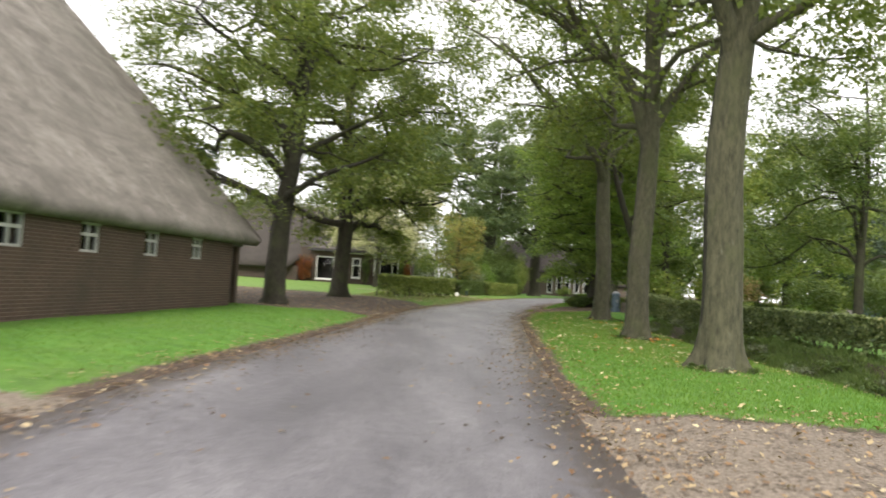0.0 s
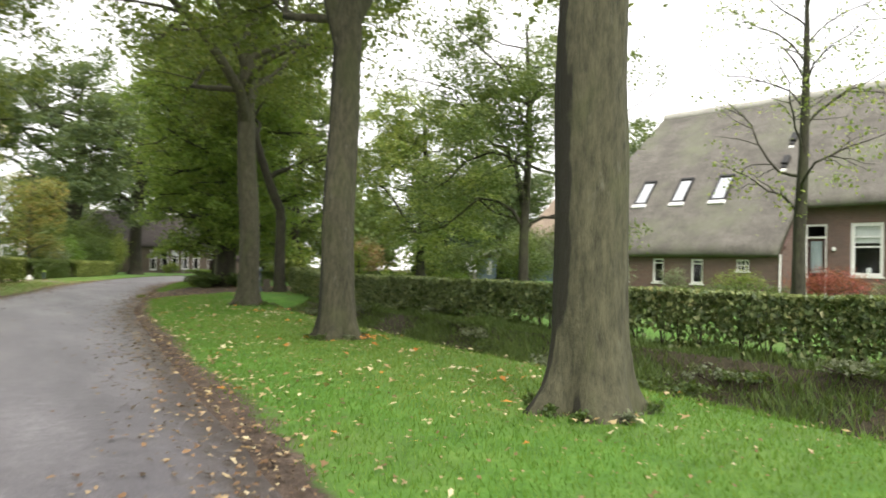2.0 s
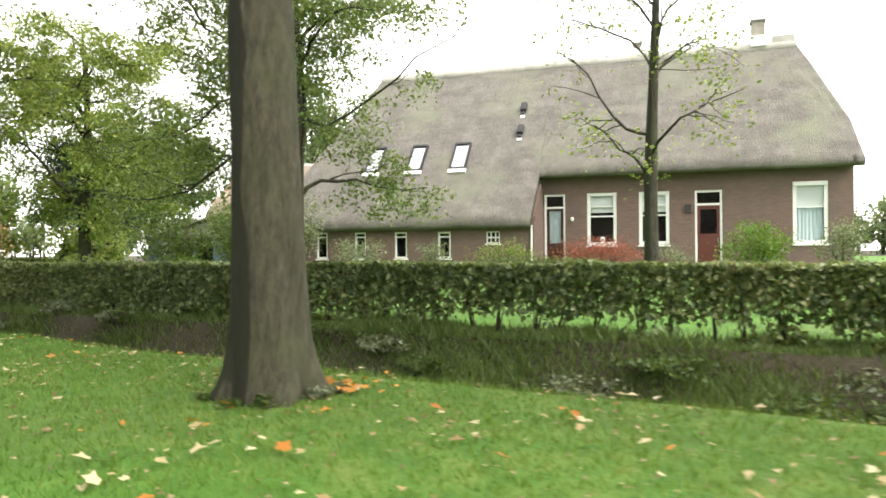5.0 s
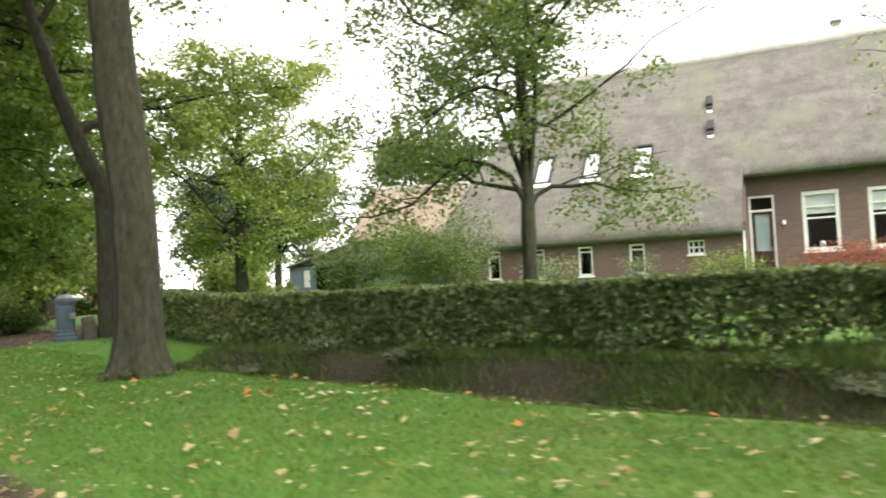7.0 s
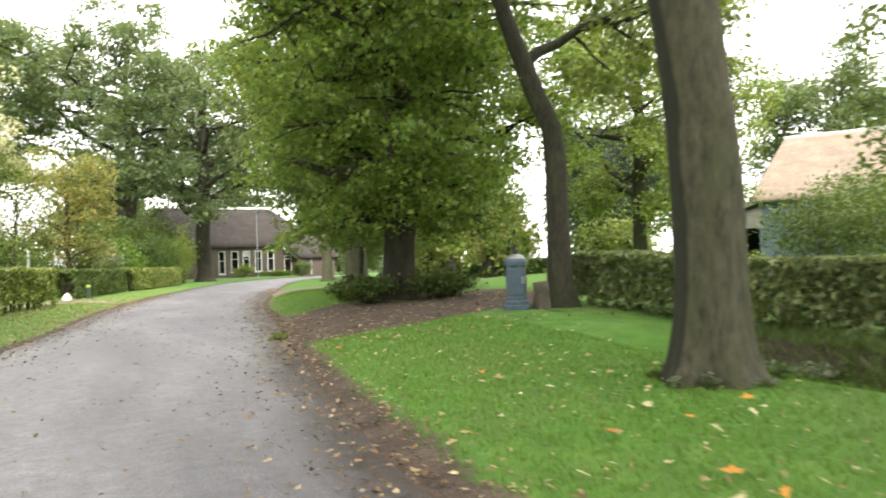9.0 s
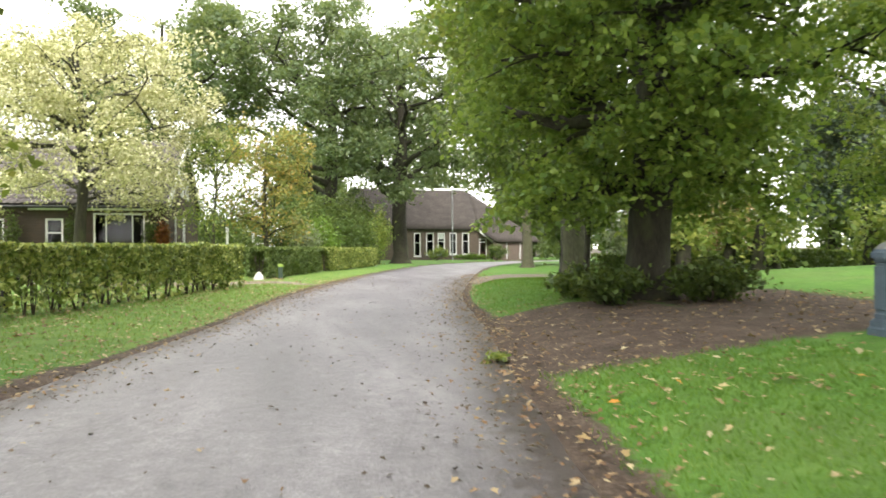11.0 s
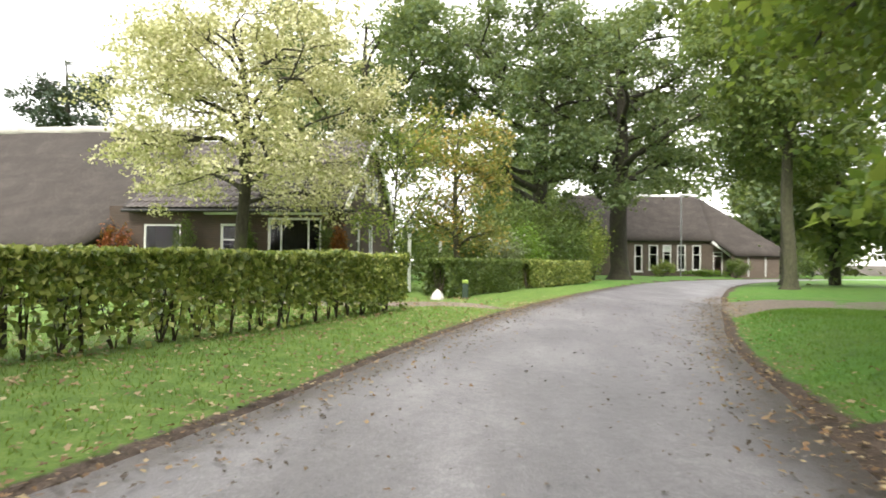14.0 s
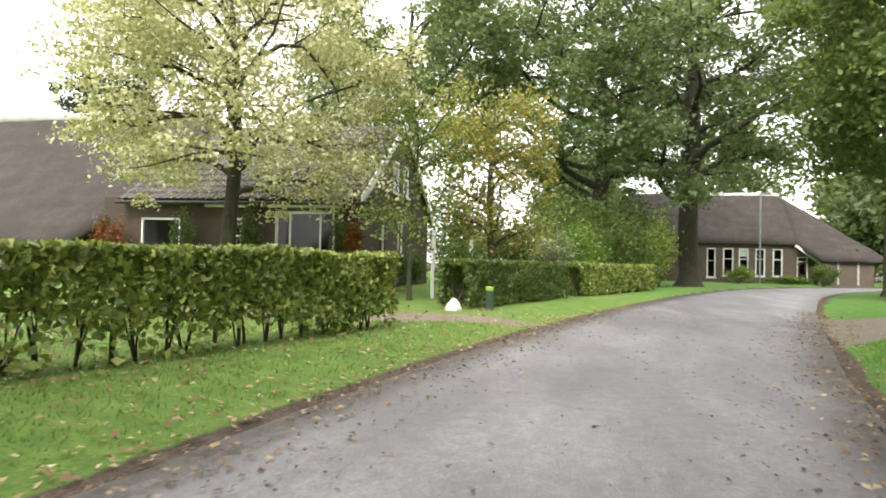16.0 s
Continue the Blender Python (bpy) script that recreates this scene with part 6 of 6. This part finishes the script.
# ---- roof tiles of the farmhouse on the bend ----
def tile_mesh():
    """One curved clay tile."""
    v, f = [], []
    profile = [(0.0, 0.0), (0.05, -0.018), (0.10, -0.022), (0.15, -0.005), (0.20, 0.022), (0.25, 0.012)]
    for y, lift in ((0.0, 0.035), (0.47, 0.004)):
        for x, z in profile:
            v.append((x, y, z + lift))
    for y, lift in ((0.0, 0.012),):
        for x, z in profile:
            v.append((x, y, z + lift))
    k = len(profile)
    for i in range(k - 1):
        f += [(i, i + 1, k + i + 1, k + i), (2 * k + i, 2 * k + i + 1, i + 1, i)]
    return np_mesh("roof_tile", v, f, True)


TILE = tile_mesh()
TILE.materials.append(ROOFTILE)
roof_deck = [o for o in lh.children if o.name.startswith("roof_deck")][0]
rest = []
pitch_m = Matrix.Rotation(tile_ang, 4, "X")
for r in range(14):
    for c_ in range(33):
        m = Matrix.Translation((8.85 - c_ * 0.24, -0.45 + r * 0.385, 2.72 + (r * 0.385 - 0.10) * 0.6)) @ pitch_m @ pose(0, 0, 0.01, 0, 0, 0.6 * noise.noise((r * 3.1, c_ * 2.7, 0)))
        if c_ < 21:
            t_ = new("roof_tile", TILE)
            t_.parent, t_.matrix_local = roof_deck, m
        else:
            rest.append(m)
v0, f0 = np.array([q.co[:] for q in TILE.vertices]), np.array([p.vertices[:] for p in TILE.polygons])
part("roof_tiles", np_mesh("roof_tiles", *joined([((np.c_[v0, np.ones(len(v0))] @ np.array(m).T)[:, :3], f0) for m in rest]), True), ROOFTILE, roof_deck)

# ---- grass, fallen leaves ----
rng = np.random.default_rng(99)


def scatter(k, x0, x1, y0, y1):
    return rng.uniform(x0, x1, k), rng.uniform(y0, y1, k)


def blades(x, y, h, w):
    z = ground_height(x, y)
    a = rng.uniform(0, 2 * math.pi, len(x))
    ux, uy = np.cos(a) * w, np.sin(a) * w
    lx, ly = rng.normal(size=len(x)) * h * 0.5, rng.normal(size=len(x)) * h * 0.5
    v = np.stack([np.stack([x - ux, y - uy, z - 0.01], 1), np.stack([x + ux, y + uy, z - 0.01], 1), np.stack([x + lx, y + ly, z + h], 1)], 1).reshape(-1, 3)
    return v, np.arange(len(v)).reshape(-1, 3)


def bare(x, y):
    """How bare the ground is: 1 on soil, drives and the road."""
    g = road_gap(x, y)
    b_ = np.clip(1 - g / 0.55, 0, 1)
    for region in (DRIVE_NEAR, DRIVE_POST, LIME_SHADE, LIME_EDGE, YARD_LEFT, DRIVE_STONE, DRIVE_ISLAND, DRIVE_GARDEN):
        b_ = np.maximum(b_, inside(x, y, region, 0.8))
    return b_


x, y = np.concatenate([np.stack(scatter(150000, 1.4, 6.8, 5.5, 33)), np.stack(scatter(45000, -4.5, 4.0, 30, 49)), np.stack(scatter(24000, -6.5, -2.0, 6.5, 21)), np.stack(scatter(42000, 5.0, 10.5, 37, 49))], 1)
ok = bare(x, y) < rng.uniform(0.1, 0.8, len(x))
x, y = x[ok], y[ok]
left_ = ((x < np.interp(y, ROAD_LINE[:, 1], ROAD_LINE[:, 0])) & (y > 30)) | ((x > 2.8) & (y > 11) & (y < 22) & (rng.random(len(x)) < 0.6))
for pick, mat, words in ((~left_, BLADES, "short mown green grass on the verges"), (left_, DRYBLADES, "yellowing short grass between the green")):
    grass = part("grass", np_mesh("grass", *blades(x[pick], y[pick], rng.uniform(0.02, 0.055, int(pick.sum())), 0.006)), mat)
    tagged(grass, words, "grass", "", "stuff")
x, y = scatter(150000, 5.6, 9.6, 7, 28.6)
near_ = np.interp(y, [8, 14, 20, 26, 31], [5.5, 5.6, 5.75, 6.3, 7.0])
across = (x - near_) / (np.interp(y, [8, 14, 26, 31], [9.3, 9.3, 8.9, 8.9]) - near_)
ok = (across > 0.02) & (rng.random(len(x)) < np.where(across < 0.12, 0.7, np.where(across < 0.5, 0.1, 1.0) * np.clip(0.75 + 0.9 * np.sin(x * 1.9 + y * 0.8) * np.sin(y * 1.3 + 0.6), 0.12, 1)))
x, y, across = x[ok], y[ok], across[ok]
weeds = part("ditch_grass", np_mesh("ditch_grass", *blades(x, y, rng.uniform(0.05, 0.24, len(x)) * np.where(across > 0.5, 1.25, 0.9) * (0.6 + 0.4 * np.sin(x * 3) * np.sin(y * 2.1)), 0.012)), ROUGHGRASS)
tagged(weeds, "rough dark green grass and weeds in the ditch", "grass", "", "stuff")


def lobed(c, size):
    """Fallen leaves with wavy lobes, lying nearly flat and a little curled."""
    k = len(c)
    ang = np.linspace(0, 2 * math.pi, 10, endpoint=False)
    outline = np.array([0.62, 0.34, 0.5, 0.27, 0.4, 0.30, 0.4, 0.27, 0.5, 0.34])
    turn = rng.uniform(0, 2 * math.pi, (k, 1))
    s = size * rng.uniform(0.5, 1.45, (k, 1))
    wide = rng.uniform(0.55, 0.95, (k, 1))
    u, w = np.cos(ang) * outline * s, np.sin(ang) * outline * s * wide
    tilt = rng.normal(size=(k, 2)) * 0.22
    z = np.abs(w) * rng.uniform(0.0, 0.7, (k, 1)) + u * tilt[:, :1] + w * tilt[:, 1:]
    v = np.stack([c[:, :1] + u * np.cos(turn) - w * np.sin(turn), c[:, 1:2] + u * np.sin(turn) + w * np.cos(turn), c[:, 2:] + z], -1)
    return v.reshape(-1, 3), np.arange(10 * k).reshape(-1, 10)


def litter(name, label, x, y, size, material, lift=0.014):
    z = np.maximum(ground_height(x, y), np.where(road_gap(x, y) < 0, 0.0, -9)) + lift
    ob = part(name, np_mesh(name, *lobed(np.stack([x, y, z], 1), size)), material)
    tagged(ob, label, "fallen leaves", "", "stuff")


def gathered(k, groups, x0, x1, y0, y1, wide):
    """Points of which two thirds lie in loose groups."""
    x, y = scatter(k, x0, x1, y0, y1)
    gx_, gy_ = scatter(groups, x0, x1, y0, y1)
    pick = rng.integers(0, groups, k)
    near_ = rng.random(k) < 0.66
    return np.where(near_, gx_[pick] + rng.normal(size=k) * wide, x), np.where(near_, gy_[pick] + rng.normal(size=k) * wide, y)


x, y = gathered(2100, 330, 1.0, 7.2, 6, 33, 0.16)
ok = (road_gap(x, y) > -0.1) & (rng.random(x.size) < np.interp(y, [9, 15, 22, 27, 33], [0.25, 1, 1, 0.4, 0.3]))
litter("fallen_leaves", "pale brown and yellow leaves on the grass", x[ok], y[ok], 0.072, PALELEAF, 0.045)
x, y = gathered(260, 60, 1.5, 7.0, 7, 33, 0.13)
cl = rng.normal(size=(34, 2)) * 0.13 + (5.0, 16.75)
ok = (road_gap(x, y) > 0.1) & (rng.random(x.size) < np.interp(y, [9, 15, 22, 27, 33], [0.25, 1, 1, 0.4, 0.2]))
litter("fallen_orange_leaves", "bright orange leaves on the verge", np.r_[x[ok], cl[:, 0]], np.r_[y[ok], cl[:, 1]], 0.082, ORANGELEAF, 0.045)
k = 9500
side = np.sign(rng.normal(size=k))
q = rng.random(k) * 55 + 2
cxr, cyr, wr = np.interp(q, ROAD_LINE[:, 1], ROAD_LINE[:, 0]), q, np.interp(q, ROAD_LINE[:, 1], ROAD_LINE[:, 2])
off = side * (wr + np.abs(rng.normal(size=k)) * 0.4 * np.where(rng.random(k) < 0.5, -1, 1))
litter("fallen_leaves", "brown leaves gathered along the road edges", cxr + off, cyr, 0.05, BROWNLEAF, 0.02)
x, y = scatter(900, -2.5, 6, 4, 55)
ok = road_gap(x, y) < -0.2
litter("fallen_leaves", "scattered dry leaves on the asphalt", x[ok], y[ok], 0.045, BROWNLEAF, 0.025)
x, y = scatter(2400, 1.2, 7, 2, 7.4)
litter("fallen_leaves", "dry leaves over the side drive", x, y, 0.05, BROWNLEAF, 0.02)
x, y = np.concatenate([np.stack(scatter(3000, -12, -1, 20, 38)), np.stack(scatter(2000, 3.6, 12, 30.5, 38.5))], 1)
ok = road_gap(x, y) > -0.35 * rng.random(len(x))
x, y = x[ok], y[ok]
litter("fallen_leaves", "brown leaf litter on the yard and under the lime", x, y, 0.065, BROWNLEAF, 0.02)
x, y = scatter(6000, -4.5, 3.4, 33, 52)
ok = road_gap(x, y) > 0
litter("fallen_leaves", "yellowed leaves on the verge by the hedge", x[ok], y[ok], 0.062, BROWNLEAF, 0.04)
x, y = np.concatenate([np.stack(scatter(3600, 2.0, 6.0, 9, 33)), np.stack(scatter(900, -4.0, 3.0, 38, 50))], 1)
ok = road_gap(x, y) > 0.1
litter("leaf_crumbs", "small brown leaf crumbs in the grass", x[ok], y[ok], 0.034, BROWNLEAF, 0.03)
k = 7000
side = np.sign(rng.normal(size=k))
q = rng.random(k) * 48 + 5
cxr, wr = np.interp(q, ROAD_LINE[:, 1], ROAD_LINE[:, 0]), np.interp(q, ROAD_LINE[:, 1], ROAD_LINE[:, 2])
off = side * (wr - np.abs(rng.normal(size=k)) * 0.55 + 0.15)
litter("dark_litter", "dark wet leaf crumbs along the road edges", cxr + off, q, 0.04, DARKLEAF, 0.018)
x, y = scatter(3200, -2.5, 8, 26, 56)
ok = road_gap(x, y) < -0.15
litter("dark_litter", "dark crumbs of leaves and twigs on the asphalt", x[ok], y[ok], 0.032, DARKLEAF, 0.02)
